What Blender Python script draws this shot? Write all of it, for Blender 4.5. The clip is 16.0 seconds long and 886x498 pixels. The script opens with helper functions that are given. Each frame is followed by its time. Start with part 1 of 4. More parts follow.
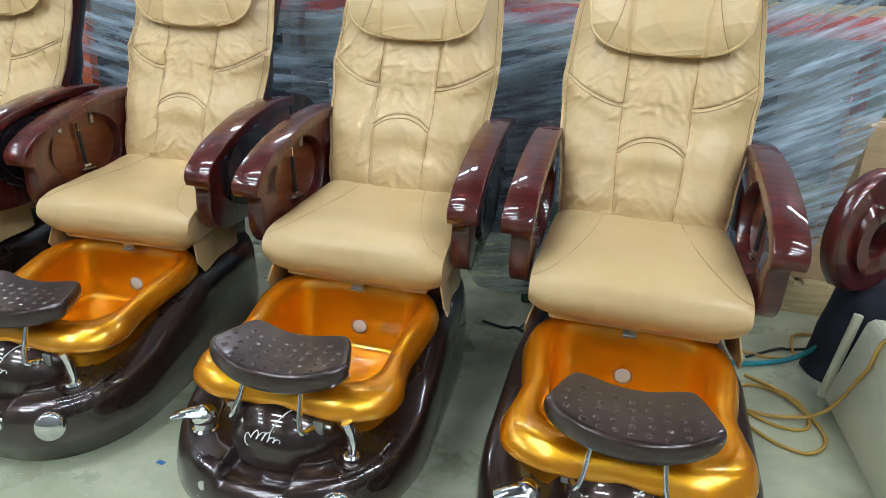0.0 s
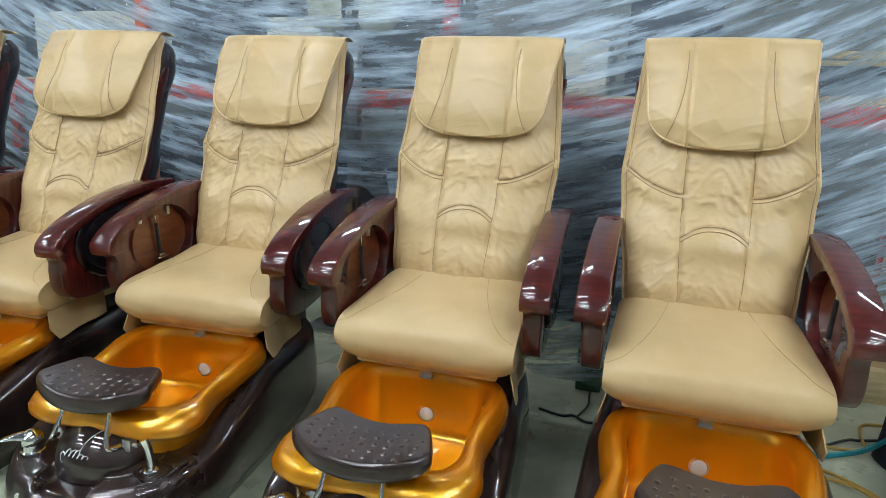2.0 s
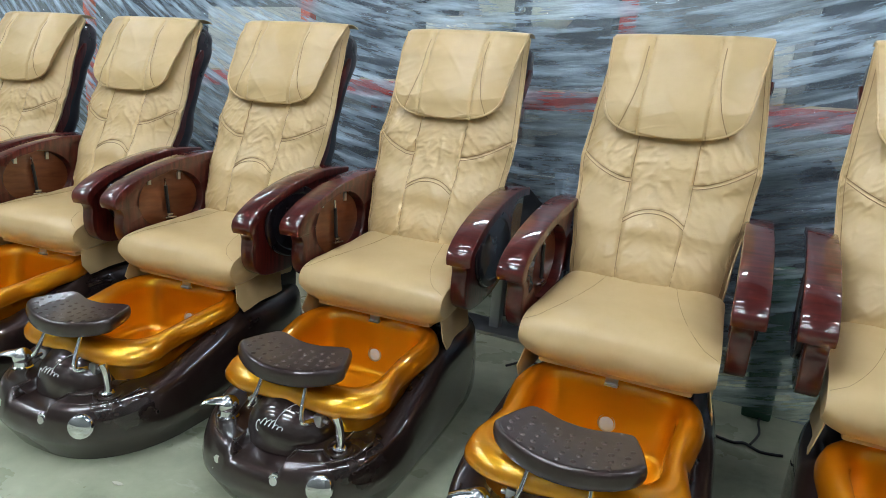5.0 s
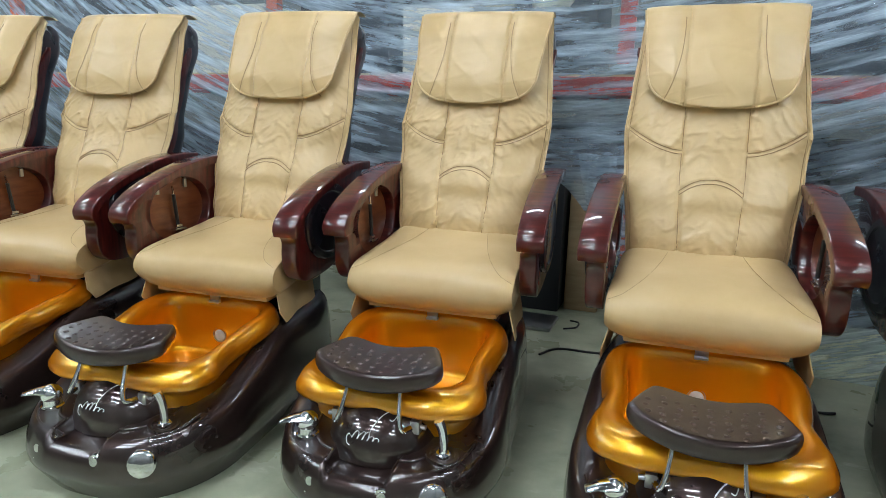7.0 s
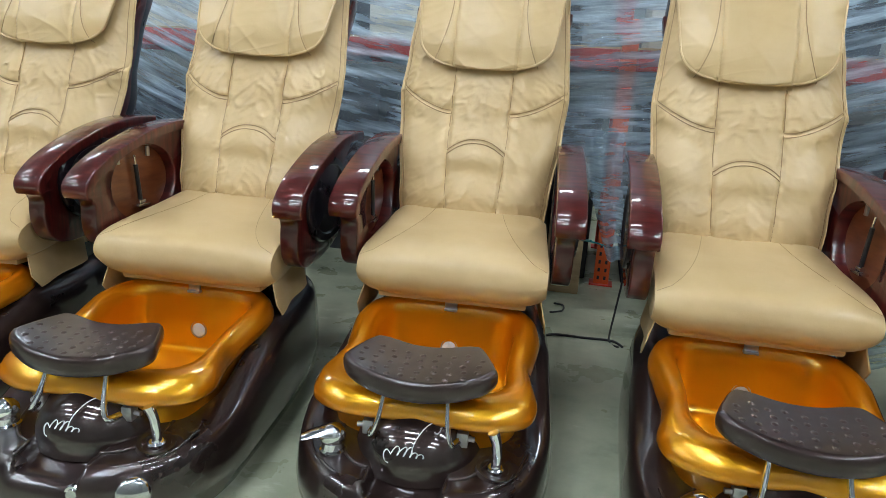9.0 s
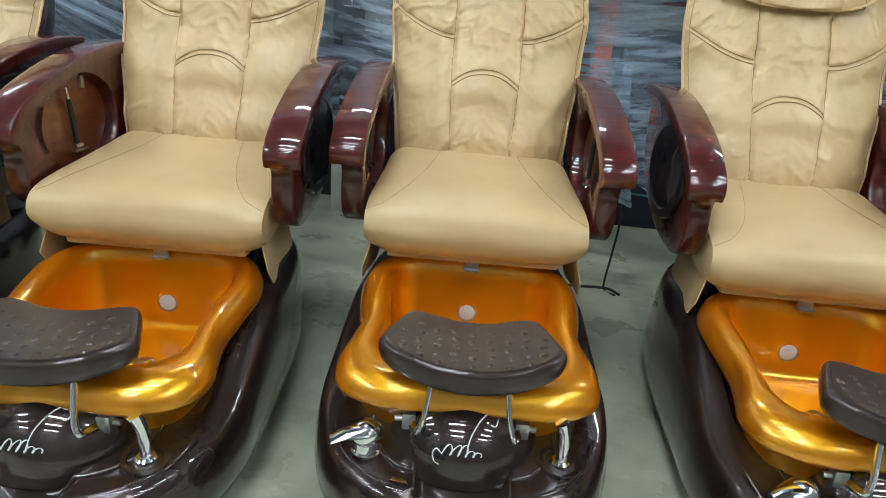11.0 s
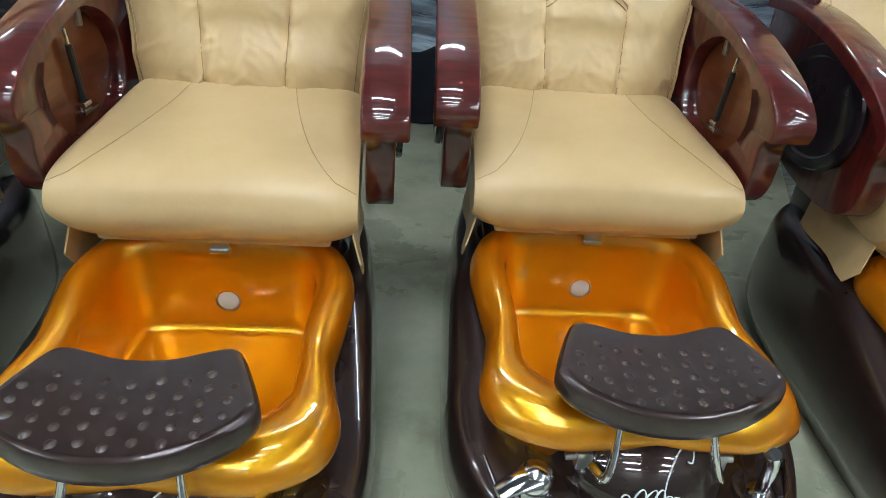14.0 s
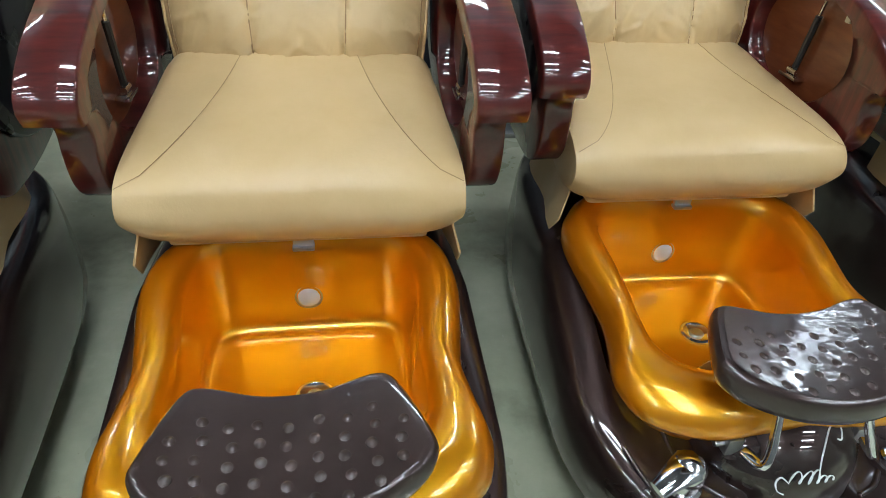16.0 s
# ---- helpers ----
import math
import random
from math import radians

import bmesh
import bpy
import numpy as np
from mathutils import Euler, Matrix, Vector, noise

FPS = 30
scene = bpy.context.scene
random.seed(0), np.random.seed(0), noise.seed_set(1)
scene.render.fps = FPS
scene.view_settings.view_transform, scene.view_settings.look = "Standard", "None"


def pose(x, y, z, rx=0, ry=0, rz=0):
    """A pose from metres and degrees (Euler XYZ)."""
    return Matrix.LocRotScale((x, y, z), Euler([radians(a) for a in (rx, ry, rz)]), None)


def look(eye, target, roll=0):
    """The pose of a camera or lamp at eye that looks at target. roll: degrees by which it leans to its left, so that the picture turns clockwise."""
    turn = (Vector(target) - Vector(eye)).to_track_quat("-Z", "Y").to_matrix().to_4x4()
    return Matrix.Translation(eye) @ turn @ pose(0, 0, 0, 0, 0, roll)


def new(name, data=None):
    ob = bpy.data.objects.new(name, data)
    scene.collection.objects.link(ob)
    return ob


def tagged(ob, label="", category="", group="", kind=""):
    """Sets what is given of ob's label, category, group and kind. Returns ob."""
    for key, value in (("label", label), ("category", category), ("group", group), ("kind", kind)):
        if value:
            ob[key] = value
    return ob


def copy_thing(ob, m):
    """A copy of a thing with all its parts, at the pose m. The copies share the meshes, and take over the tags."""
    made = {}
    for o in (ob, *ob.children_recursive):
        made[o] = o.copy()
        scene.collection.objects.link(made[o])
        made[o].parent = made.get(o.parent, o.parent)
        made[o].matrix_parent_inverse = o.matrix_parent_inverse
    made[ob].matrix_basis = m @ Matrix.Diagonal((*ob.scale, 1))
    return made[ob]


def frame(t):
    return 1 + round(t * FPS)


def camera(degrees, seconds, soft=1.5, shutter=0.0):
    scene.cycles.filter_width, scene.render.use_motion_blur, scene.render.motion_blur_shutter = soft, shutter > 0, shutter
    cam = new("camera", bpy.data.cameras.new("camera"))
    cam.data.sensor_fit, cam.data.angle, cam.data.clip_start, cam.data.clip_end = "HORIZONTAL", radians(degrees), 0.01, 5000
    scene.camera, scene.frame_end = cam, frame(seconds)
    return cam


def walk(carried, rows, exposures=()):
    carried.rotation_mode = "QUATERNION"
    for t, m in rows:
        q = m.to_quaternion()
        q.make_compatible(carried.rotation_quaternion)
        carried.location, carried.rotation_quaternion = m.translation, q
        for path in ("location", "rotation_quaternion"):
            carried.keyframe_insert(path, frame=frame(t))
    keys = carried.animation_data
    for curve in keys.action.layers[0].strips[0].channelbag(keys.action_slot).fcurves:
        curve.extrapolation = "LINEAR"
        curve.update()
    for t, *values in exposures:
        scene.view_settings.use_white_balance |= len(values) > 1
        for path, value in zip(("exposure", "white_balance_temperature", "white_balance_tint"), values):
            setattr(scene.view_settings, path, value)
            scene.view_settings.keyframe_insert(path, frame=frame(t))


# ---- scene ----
cam = camera(69.4, 16.0, soft=0.7)
PATH = [
    (0, (0.349, 0.304, 1.265), (-0.15, 2.12, 0.592), 3.1),
    (0.5, (0.341, 0.283, 1.283), (-0.172, 2.129, 0.712), 2.5),
    (1, (0.307, 0.251, 1.288), (-0.233, 2.099, 0.746), 2.5),
    (1.5, (0.263, 0.234, 1.289), (-0.309, 2.08, 0.777), 2.4),
    (2, (0.222, 0.216, 1.289), (-0.378, 2.075, 0.861), 2.4),
    (2.5, (0.165, 0.192, 1.292), (-0.486, 2.039, 0.886), 2.9),
    (3, (0.101, 0.149, 1.277), (-0.619, 1.971, 0.874), 3.4),
    (3.5, (0.061, 0.125, 1.271), (-0.731, 1.914, 0.856), 3.6),
    (4, (0.02, 0.121, 1.251), (-0.813, 1.893, 0.844), 3.7),
    (4.5, (-0.021, 0.117, 1.25), (-0.867, 1.877, 0.814), 3.7),
    (5, (-0.075, 0.134, 1.233), (-0.952, 1.879, 0.804), 4.8),
    (5.2, (-0.107, 0.153, 1.234), (-0.998, 1.891, 0.804), 4.6),
    (7.3, (-0.593, 0.022, 1.144), (-1.221, 1.872, 0.717), 2.3),
    (7.5, (-0.626, 0.02, 1.146), (-1.226, 1.876, 0.704), 3.7),
    (8, (-0.711, 0.069, 1.135), (-1.338, 1.92, 0.707), 2.7),
    (8.5, (-0.808, 0.115, 1.122), (-1.408, 1.97, 0.678), 3.7),
    (9, (-0.935, 0.168, 1.122), (-1.356, 2.06, 0.631), 3.6),
    (9.2, (-1.001, 0.178, 1.121), (-1.357, 2.086, 0.64), 2.6),
    (11.3, (-1.338, 0.457, 1.083), (-1.459, 2.313, 0.349), 4.1),
    (11.5, (-1.396, 0.483, 1.095), (-1.482, 2.328, 0.326), 3.0),
    (12, (-1.505, 0.508, 1.1), (-1.534, 2.342, 0.302), 2.7),
    (12.5, (-1.552, 0.558, 1.109), (-1.534, 2.367, 0.256), 3.9),
    (13, (-1.599, 0.661, 1.117), (-1.565, 2.461, 0.246), 3.2),
    (13.5, (-1.618, 0.731, 1.12), (-1.632, 2.519, 0.224), 3.5),
    (14, (-1.682, 0.752, 1.123), (-1.672, 2.499, 0.15), 4.3),
    (14.5, (-1.79, 0.76, 1.128), (-1.684, 2.466, 0.09), 4.7),
    (15, (-1.884, 0.756, 1.134), (-1.725, 2.427, 0.046), 4.6),
    (15.5, (-1.948, 0.802, 1.132), (-1.774, 2.443, 0.002), 5.8),
    (16, (-1.991, 0.896, 1.147), (-1.814, 2.526, 0.001), 3.6),
]
walk(cam, [(t, look(eye, target, roll)) for t, eye, target, roll in PATH],
     [(0, 0.15), (1, 0.05), (2, 0.0), (3.5, -0.13), (4.5, -0.11), (5.2, -0.08), (7.5, 0.0), (9.2, 0.0), (11.5, 0.07), (14, 0.07), (16, 0.0)])

# ---- light ----
world = bpy.data.worlds.new("world")
scene.world = world
world.use_nodes = True
bg = world.node_tree.nodes["Background"]
bg.inputs["Color"].default_value = (0.75, 0.85, 0.9, 1)
bg.inputs["Strength"].default_value = 0.02
EXPOSURE = 0.0
scene.view_settings.exposure = EXPOSURE
TUBE_POWER = 89.0


# ---- materials ----
def material(name, colour, rough=0.5, metal=0.0, coat=0.0, coat_rough=0.05):
    m = bpy.data.materials.new(name)
    m.use_nodes = True
    b = m.node_tree.nodes["Principled BSDF"]
    b.inputs["Base Color"].default_value = (*colour, 1)
    b.inputs["Roughness"].default_value = rough
    b.inputs["Metallic"].default_value = metal
    b.inputs["Coat Weight"].default_value = coat
    if coat:
        b.inputs["Specular IOR Level"].default_value = 0.15
    b.inputs["Coat Roughness"].default_value = coat_rough
    return m


def strong_coat(m, ior):
    m.node_tree.nodes["Principled BSDF"].inputs["Coat IOR"].default_value = ior
    return m


def coords(nt, scale=(1, 1, 1)):
    tc = nt.nodes.new("ShaderNodeTexCoord")
    mp = nt.nodes.new("ShaderNodeMapping")
    mp.inputs["Scale"].default_value = scale
    nt.links.new(tc.outputs["Object"], mp.inputs["Vector"])
    return mp.outputs["Vector"]


def noise_node(nt, scale, detail=4, rough=0.55, stretch=(1, 1, 1)):
    n = nt.nodes.new("ShaderNodeTexNoise")
    n.inputs["Scale"].default_value = scale
    n.inputs["Detail"].default_value = detail
    n.inputs["Roughness"].default_value = rough
    nt.links.new(coords(nt, stretch), n.inputs["Vector"])
    return n.outputs["Fac"]


def ramp(nt, fac, stops):
    r = nt.nodes.new("ShaderNodeValToRGB")
    els = r.color_ramp.elements
    while len(els) < len(stops):
        els.new(0.5)
    for e, (p, c) in zip(els, stops):
        e.position, e.color = p, (*c, 1)
    nt.links.new(fac, r.inputs["Fac"])
    return r.outputs["Color"]


def vary(m, stops, scale, detail=4, stretch=(1, 1, 1)):
    """Base colour that wanders through the stops with a noise."""
    nt = m.node_tree
    nt.links.new(ramp(nt, noise_node(nt, scale, detail, 0.6, stretch), stops), nt.nodes["Principled BSDF"].inputs["Base Color"])
    return m


def rough_vary(m, lo, hi, scale, stretch=(1, 1, 1)):
    nt = m.node_tree
    r = nt.nodes.new("ShaderNodeMapRange")
    r.inputs["From Min"].default_value, r.inputs["From Max"].default_value = 0.3, 0.7
    r.inputs["To Min"].default_value, r.inputs["To Max"].default_value = lo, hi
    nt.links.new(noise_node(nt, scale, 5, 0.6, stretch), r.inputs["Value"])
    nt.links.new(r.outputs["Result"], nt.nodes["Principled BSDF"].inputs["Roughness"])
    return m


def bump(m, scale, strength, distance=0.002, detail=3, stretch=(1, 1, 1)):
    nt = m.node_tree
    b = nt.nodes.new("ShaderNodeBump")
    b.inputs["Strength"].default_value = strength
    b.inputs["Distance"].default_value = distance
    bsdf = nt.nodes["Principled BSDF"]
    nt.links.new(noise_node(nt, scale, detail, 0.6, stretch), b.inputs["Height"])
    if bsdf.inputs["Normal"].links:
        nt.links.new(bsdf.inputs["Normal"].links[0].from_socket, b.inputs["Normal"])
    nt.links.new(b.outputs["Normal"], bsdf.inputs["Normal"])
    return m


LEATHER = bump(bump(rough_vary(vary(material("tan_leather", (0.6, 0.4, 0.18)),
    [(0.3, (0.57, 0.384, 0.180)), (0.5, (0.61, 0.424, 0.206)), (0.75, (0.65, 0.460, 0.236))], 5), 0.29, 0.41, 6), 16, 0.10, 0.005, 4), 160, 0.16, 0.0012, 3)
# thread tone, darkened to hold the shadow of the stitched creases
SEAM = material("shaded_seam_thread", (0.33, 0.20, 0.085), 0.6)
HULL = rough_vary(vary(material("brown_pearl_gelcoat", (0.05, 0.029, 0.025), 0.34, 0.55, 1.0, 0.015),
    [(0.35, (0.028, 0.0155, 0.0135)), (0.7, (0.044, 0.025, 0.022))], 5, 4), 0.30, 0.38, 5)
def pearl():
    """Candy pearl: gold flake over a deep orange body, both under one clear coat."""
    m = rough_vary(vary(material("amber_pearl_gelcoat", (0.95, 0.62, 0.08), 0.36, 1.0, 1.0, 0.015),
        [(0.25, (0.95, 0.62, 0.038)), (0.75, (1.0, 0.72, 0.065))], 4.5, 4), 0.30, 0.36, 4)
    nt = m.node_tree
    flake, out = nt.nodes["Principled BSDF"], nt.nodes["Material Output"]
    body = nt.nodes.new("ShaderNodeBsdfPrincipled")
    body.inputs["Roughness"].default_value, body.inputs["Specular IOR Level"].default_value = 0.5, 0.15
    body.inputs["Coat Weight"].default_value, body.inputs["Coat Roughness"].default_value = 1.0, 0.015
    nt.links.new(ramp(nt, noise_node(nt, 3.0, 3), [(0.3, (0.52, 0.150, 0.003)), (0.7, (0.62, 0.195, 0.005))]), body.inputs["Base Color"])
    for b in (flake, body):
        b.inputs["Coat Tint"].default_value = (0.97, 0.80, 0.35, 1)
        b.inputs["Coat IOR"].default_value = 1.6
    mix = nt.nodes.new("ShaderNodeMixShader")
    mix.inputs["Fac"].default_value = 0.5
    nt.links.new(body.outputs["BSDF"], mix.inputs[1])
    nt.links.new(flake.outputs["BSDF"], mix.inputs[2])
    nt.links.new(mix.outputs["Shader"], out.inputs["Surface"])
    return m


AMBER = pearl()
WOOD = rough_vary(vary(material("cherry_lacquer", (0.08, 0.012, 0.01), 0.35, 0.0, 1.0, 0.04),
    [(0.3, (0.034, 0.0045, 0.0040)), (0.55, (0.082, 0.009, 0.0075)), (0.75, (0.125, 0.018, 0.012))], 7, 6, (1, 8, 1)), 0.3, 0.45, 12)
OVAL = vary(material("oval_veneer", (0.16, 0.04, 0.015), 0.3, 0.0, 1.0, 0.08),
    [(0.3, (0.12, 0.028, 0.010)), (0.7, (0.20, 0.055, 0.02))], 9, 4, (1, 1, 5))
SHELL = rough_vary(vary(material("dark_plastic_shell", (0.018, 0.012, 0.016), 0.3, 0.0, 0.8, 0.06), [(0.3, (0.012, 0.009, 0.013)), (0.7, (0.022, 0.014, 0.018))], 6), 0.25, 0.38, 8)
strong_coat(HULL, 1.75)
strong_coat(WOOD, 1.6)
CHROME = rough_vary(material("chrome", (0.82, 0.83, 0.85), 0.08, 1.0), 0.05, 0.16, 30)
STEEL = material("brushed_steel", (0.55, 0.55, 0.56), 0.3, 1.0)
PAD = rough_vary(vary(material("brown_footrest_vinyl", (0.045, 0.027, 0.023), 0.3, 0.35, 1.0, 0.025),
    [(0.3, (0.034, 0.020, 0.0175)), (0.7, (0.050, 0.031, 0.027))], 12), 0.28, 0.38, 10)
def film_coat(m):
    """A loose clear wrap over the pad: the coat has its own soft creases."""
    nt = m.node_tree
    b = nt.nodes.new("ShaderNodeBump")
    b.inputs["Distance"].default_value = 0.006
    nt.links.new(noise_node(nt, 44, 3, 0.5), b.inputs["Height"])
    # creased only where the film stands off the pad
    patch = nt.nodes.new("ShaderNodeMapRange")
    patch.inputs["From Min"].default_value, patch.inputs["From Max"].default_value = 0.46, 0.56
    patch.inputs["To Min"].default_value, patch.inputs["To Max"].default_value = 0.02, 0.20
    nt.links.new(noise_node(nt, 7, 2, 0.5), patch.inputs["Value"])
    nt.links.new(patch.outputs["Result"], b.inputs["Strength"])
    bsdf = nt.nodes["Principled BSDF"]
    nt.links.new(b.outputs["Normal"], bsdf.inputs["Coat Normal"])
    bsdf.inputs["Specular IOR Level"].default_value = 0.2
    bsdf.inputs["Coat Weight"].default_value, bsdf.inputs["Coat Roughness"].default_value = 1.0, 0.04
    return m


PADTOP = film_coat(vary(material("film_wrapped_vinyl", (0.05, 0.032, 0.028), 0.34, 0.35), [(0.3, (0.034, 0.020, 0.0175)), (0.7, (0.050, 0.031, 0.027))], 12))
LOGO = material("white_print", (0.85, 0.85, 0.85), 0.4)
PLASTIC_GREY = material("grey_filter_plastic", (0.55, 0.53, 0.5), 0.45)
RUBBER = material("black_rubber", (0.015, 0.015, 0.016), 0.5)
CONCRETE = bump(rough_vary(vary(material("sealed_concrete", (0.4, 0.42, 0.36), 0.4),
    [(0.30, (0.18, 0.197, 0.132)), (0.42, (0.35, 0.368, 0.255)), (0.55, (0.44, 0.458, 0.325)), (0.70, (0.60, 0.615, 0.46))], 2.2, 12), 0.22, 0.42, 3), 30, 0.12, 0.001, 3)


def scuffs(m):
    """Pale scratches and dark specks over the base colour."""
    nt = m.node_tree
    socket = nt.nodes["Principled BSDF"].inputs["Base Color"]
    colour = socket.links[0].from_socket
    for scale, stretch, lo, hi, tone in ((26, (1, 0.25, 1), 0.66, 0.78, (0.66, 0.68, 0.58)), (9, (0.4, 1, 1), 0.62, 0.72, (0.60, 0.62, 0.52)), (55, (1, 1, 1), 0.70, 0.76, (0.07, 0.075, 0.06))):
        mask = ramp(nt, noise_node(nt, scale, 6, 0.65, stretch), [(lo, (0, 0, 0)), (hi, (0.75, 0.75, 0.75))])
        mix = nt.nodes.new("ShaderNodeMix")
        mix.data_type = "RGBA"
        nt.links.new(mask, mix.inputs[0])
        nt.links.new(colour, mix.inputs[6])
        mix.inputs[7].default_value = (*tone, 1)
        colour = mix.outputs[2]
    nt.links.new(colour, socket)
    return m


scuffs(CONCRETE)
WALL = vary(material("painted_block_wall", (0.6, 0.6, 0.57), 0.7), [(0.3, (0.12, 0.125, 0.12)), (0.7, (0.17, 0.175, 0.165))], 2, 6)
DECK = vary(material("dark_steel_deck", (0.1, 0.1, 0.1), 0.6), [(0.3, (0.05, 0.05, 0.05)), (0.7, (0.09, 0.09, 0.088))], 3, 4, (6, 1, 1))
RED = vary(material("red_rack_paint", (0.5, 0.03, 0.02), 0.4), [(0.3, (0.42, 0.025, 0.018)), (0.7, (0.58, 0.05, 0.03))], 8)
ORANGE = material("orange_rack_paint", (0.7, 0.1, 0.02), 0.45)
CARD = vary(material("cardboard", (0.42, 0.28, 0.15), 0.8), [(0.3, (0.36, 0.235, 0.12)), (0.7, (0.46, 0.32, 0.18))], 6, 5, (1, 1, 6))
PINE = vary(material("pallet_pine", (0.5, 0.38, 0.2), 0.75), [(0.3, (0.38, 0.27, 0.13)), (0.7, (0.56, 0.44, 0.25))], 7, 5, (1, 8, 8))
DARK = material("dark_goods", (0.02, 0.02, 0.024), 0.6)
NAVY = bump(material("navy_cloth", (0.012, 0.014, 0.025), 0.85), 50, 0.5, 0.004)
CREAM = rough_vary(vary(material("cream_gelcoat", (0.68, 0.66, 0.5), 0.35), [(0.3, (0.60, 0.58, 0.43)), (0.7, (0.72, 0.70, 0.54))], 3), 0.3, 0.5, 5)
YELLOW = material("yellow_cord", (0.5, 0.3, 0.06), 0.55)
TEAL = material("teal_hose", (0.01, 0.22, 0.26), 0.4)
PALE = material("pale_goods", (0.62, 0.6, 0.52), 0.6)


def film_sheet():
    """Thin cloudy plastic sheeting with creases that catch the light."""
    m = material("plastic_sheeting", (0.58, 0.72, 0.85), 0.16)
    m.node_tree.nodes["Principled BSDF"].inputs["Specular IOR Level"].default_value = 0.9
    nt = m.node_tree
    bsdf, out = nt.nodes["Principled BSDF"], nt.nodes["Material Output"]
    # fine creases that follow the sag of the sheet
    tc, xyz = nt.nodes.new("ShaderNodeTexCoord"), nt.nodes.new("ShaderNodeSeparateXYZ")
    nt.links.new(tc.outputs["Object"], xyz.inputs["Vector"])
    def calc(op, a, b):
        n = nt.nodes.new("ShaderNodeMath")
        n.operation = op
        for slot, v in zip(n.inputs, (a, b)):
            if isinstance(v, (int, float)):
                slot.default_value = v
            else:
                nt.links.new(v, slot)
        return n.outputs["Value"]
    off = calc("ADD", xyz.outputs["X"], 1.2)
    sag = calc("SUBTRACT", xyz.outputs["Z"], calc("MULTIPLY", calc("MULTIPLY", off, off), 0.11))
    cx = nt.nodes.new("ShaderNodeCombineXYZ")
    nt.links.new(calc("MULTIPLY", xyz.outputs["X"], 0.9), cx.inputs["X"])
    nt.links.new(calc("MULTIPLY", sag, 8.0), cx.inputs["Z"])
    crease = nt.nodes.new("ShaderNodeTexNoise")
    crease.inputs["Scale"].default_value, crease.inputs["Detail"].default_value, crease.inputs["Roughness"].default_value = 3.0, 6, 0.6
    nt.links.new(cx.outputs["Vector"], crease.inputs["Vector"])
    bn = nt.nodes.new("ShaderNodeBump")
    bn.inputs["Strength"].default_value, bn.inputs["Distance"].default_value = 0.75, 0.022
    nt.links.new(crease.outputs["Fac"], bn.inputs["Height"])
    nt.links.new(bn.outputs["Normal"], bsdf.inputs["Normal"])
    bump(m, 38, 0.5, 0.006, 3)
    clear = nt.nodes.new("ShaderNodeBsdfTransparent")
    clear.inputs["Color"].default_value = (0.93, 0.96, 0.98, 1)
    mix = nt.nodes.new("ShaderNodeMixShader")
    # whiter and denser along the creases, which paints in their bright highlight streaks
    r = nt.nodes.new("ShaderNodeMapRange")
    r.inputs["From Min"].default_value, r.inputs["From Max"].default_value = 0.40, 0.70
    r.inputs["To Min"].default_value, r.inputs["To Max"].default_value = 0.15, 0.90
    nt.links.new(crease.outputs["Fac"], r.inputs["Value"])
    nt.links.new(r.outputs["Result"], mix.inputs["Fac"])
    nt.links.new(clear.outputs["BSDF"], mix.inputs[1])
    nt.links.new(bsdf.outputs["BSDF"], mix.inputs[2])
    nt.links.new(mix.outputs["Shader"], out.inputs["Surface"])
    return m


SHEET = film_sheet()


def glow():
    m = material("fluorescent_tube", (1, 1, 1))
    b = m.node_tree.nodes["Principled BSDF"]
    b.inputs["Emission Color"].default_value = (0.875, 0.99, 1.09, 1)
    b.inputs["Emission Strength"].default_value = TUBE_POWER
    return m


TUBE = glow()


# ---- mesh helpers ----
def part(name, bm, mat, parent=None, label="", angle=40):
    me = bpy.data.meshes.new(name)
    bmesh.ops.recalc_face_normals(bm, faces=bm.faces)
    bm.to_mesh(me)
    bm.free()
    me.materials.append(mat)
    for p in me.polygons:
        p.use_smooth = True
    me.set_sharp_from_angle(angle=radians(angle))
    ob = new(name, me)
    if parent:
        ob.parent = parent
    if label:
        ob["label"] = label
    return ob


def loft(rings, closed=True, cap0=True, cap1=True, bm=None):
    bm = bm or bmesh.new()
    vs = [[bm.verts.new(p) for p in r] for r in rings]
    n = len(rings[0])
    for a, b in zip(vs, vs[1:]):
        for i in range(n if closed else n - 1):
            j = (i + 1) % n
            bm.faces.new((a[i], a[j], b[j], b[i]))
    if closed and cap0:
        bm.faces.new(vs[0][::-1])
    if closed and cap1:
        bm.faces.new(vs[-1])
    return bm


def spline(points, n, closed=False):
    """Catmull-Rom through the points, n samples."""
    pts = [Vector(p) for p in points]
    k = len(pts)
    out = []
    spans = k if closed else k - 1
    for i in range(n):
        s = i * spans / (n if closed else n - 1)
        a = min(int(s), spans - 1)
        f = s - a
        get = (lambda q: pts[q % k]) if closed else (lambda q: pts[max(0, min(k - 1, q))])
        p0, p1, p2, p3 = get(a - 1), get(a), get(a + 1), get(a + 2)
        out.append(0.5 * (2 * p1 + (p2 - p0) * f + (2 * p0 - 5 * p1 + 4 * p2 - p3) * f * f + (3 * p1 - p0 - 3 * p2 + p3) * f ** 3))
    return out


def lerp_table(table, v):
    if v <= table[0][0]:
        return table[0][1]
    for (a, x), (b, y) in zip(table, table[1:]):
        if v <= b:
            f = (v - a) / (b - a)
            f = f * f * (3 - 2 * f) * 0.5 + f * 0.5
            return x + (y - x) * f
    return table[-1][1]


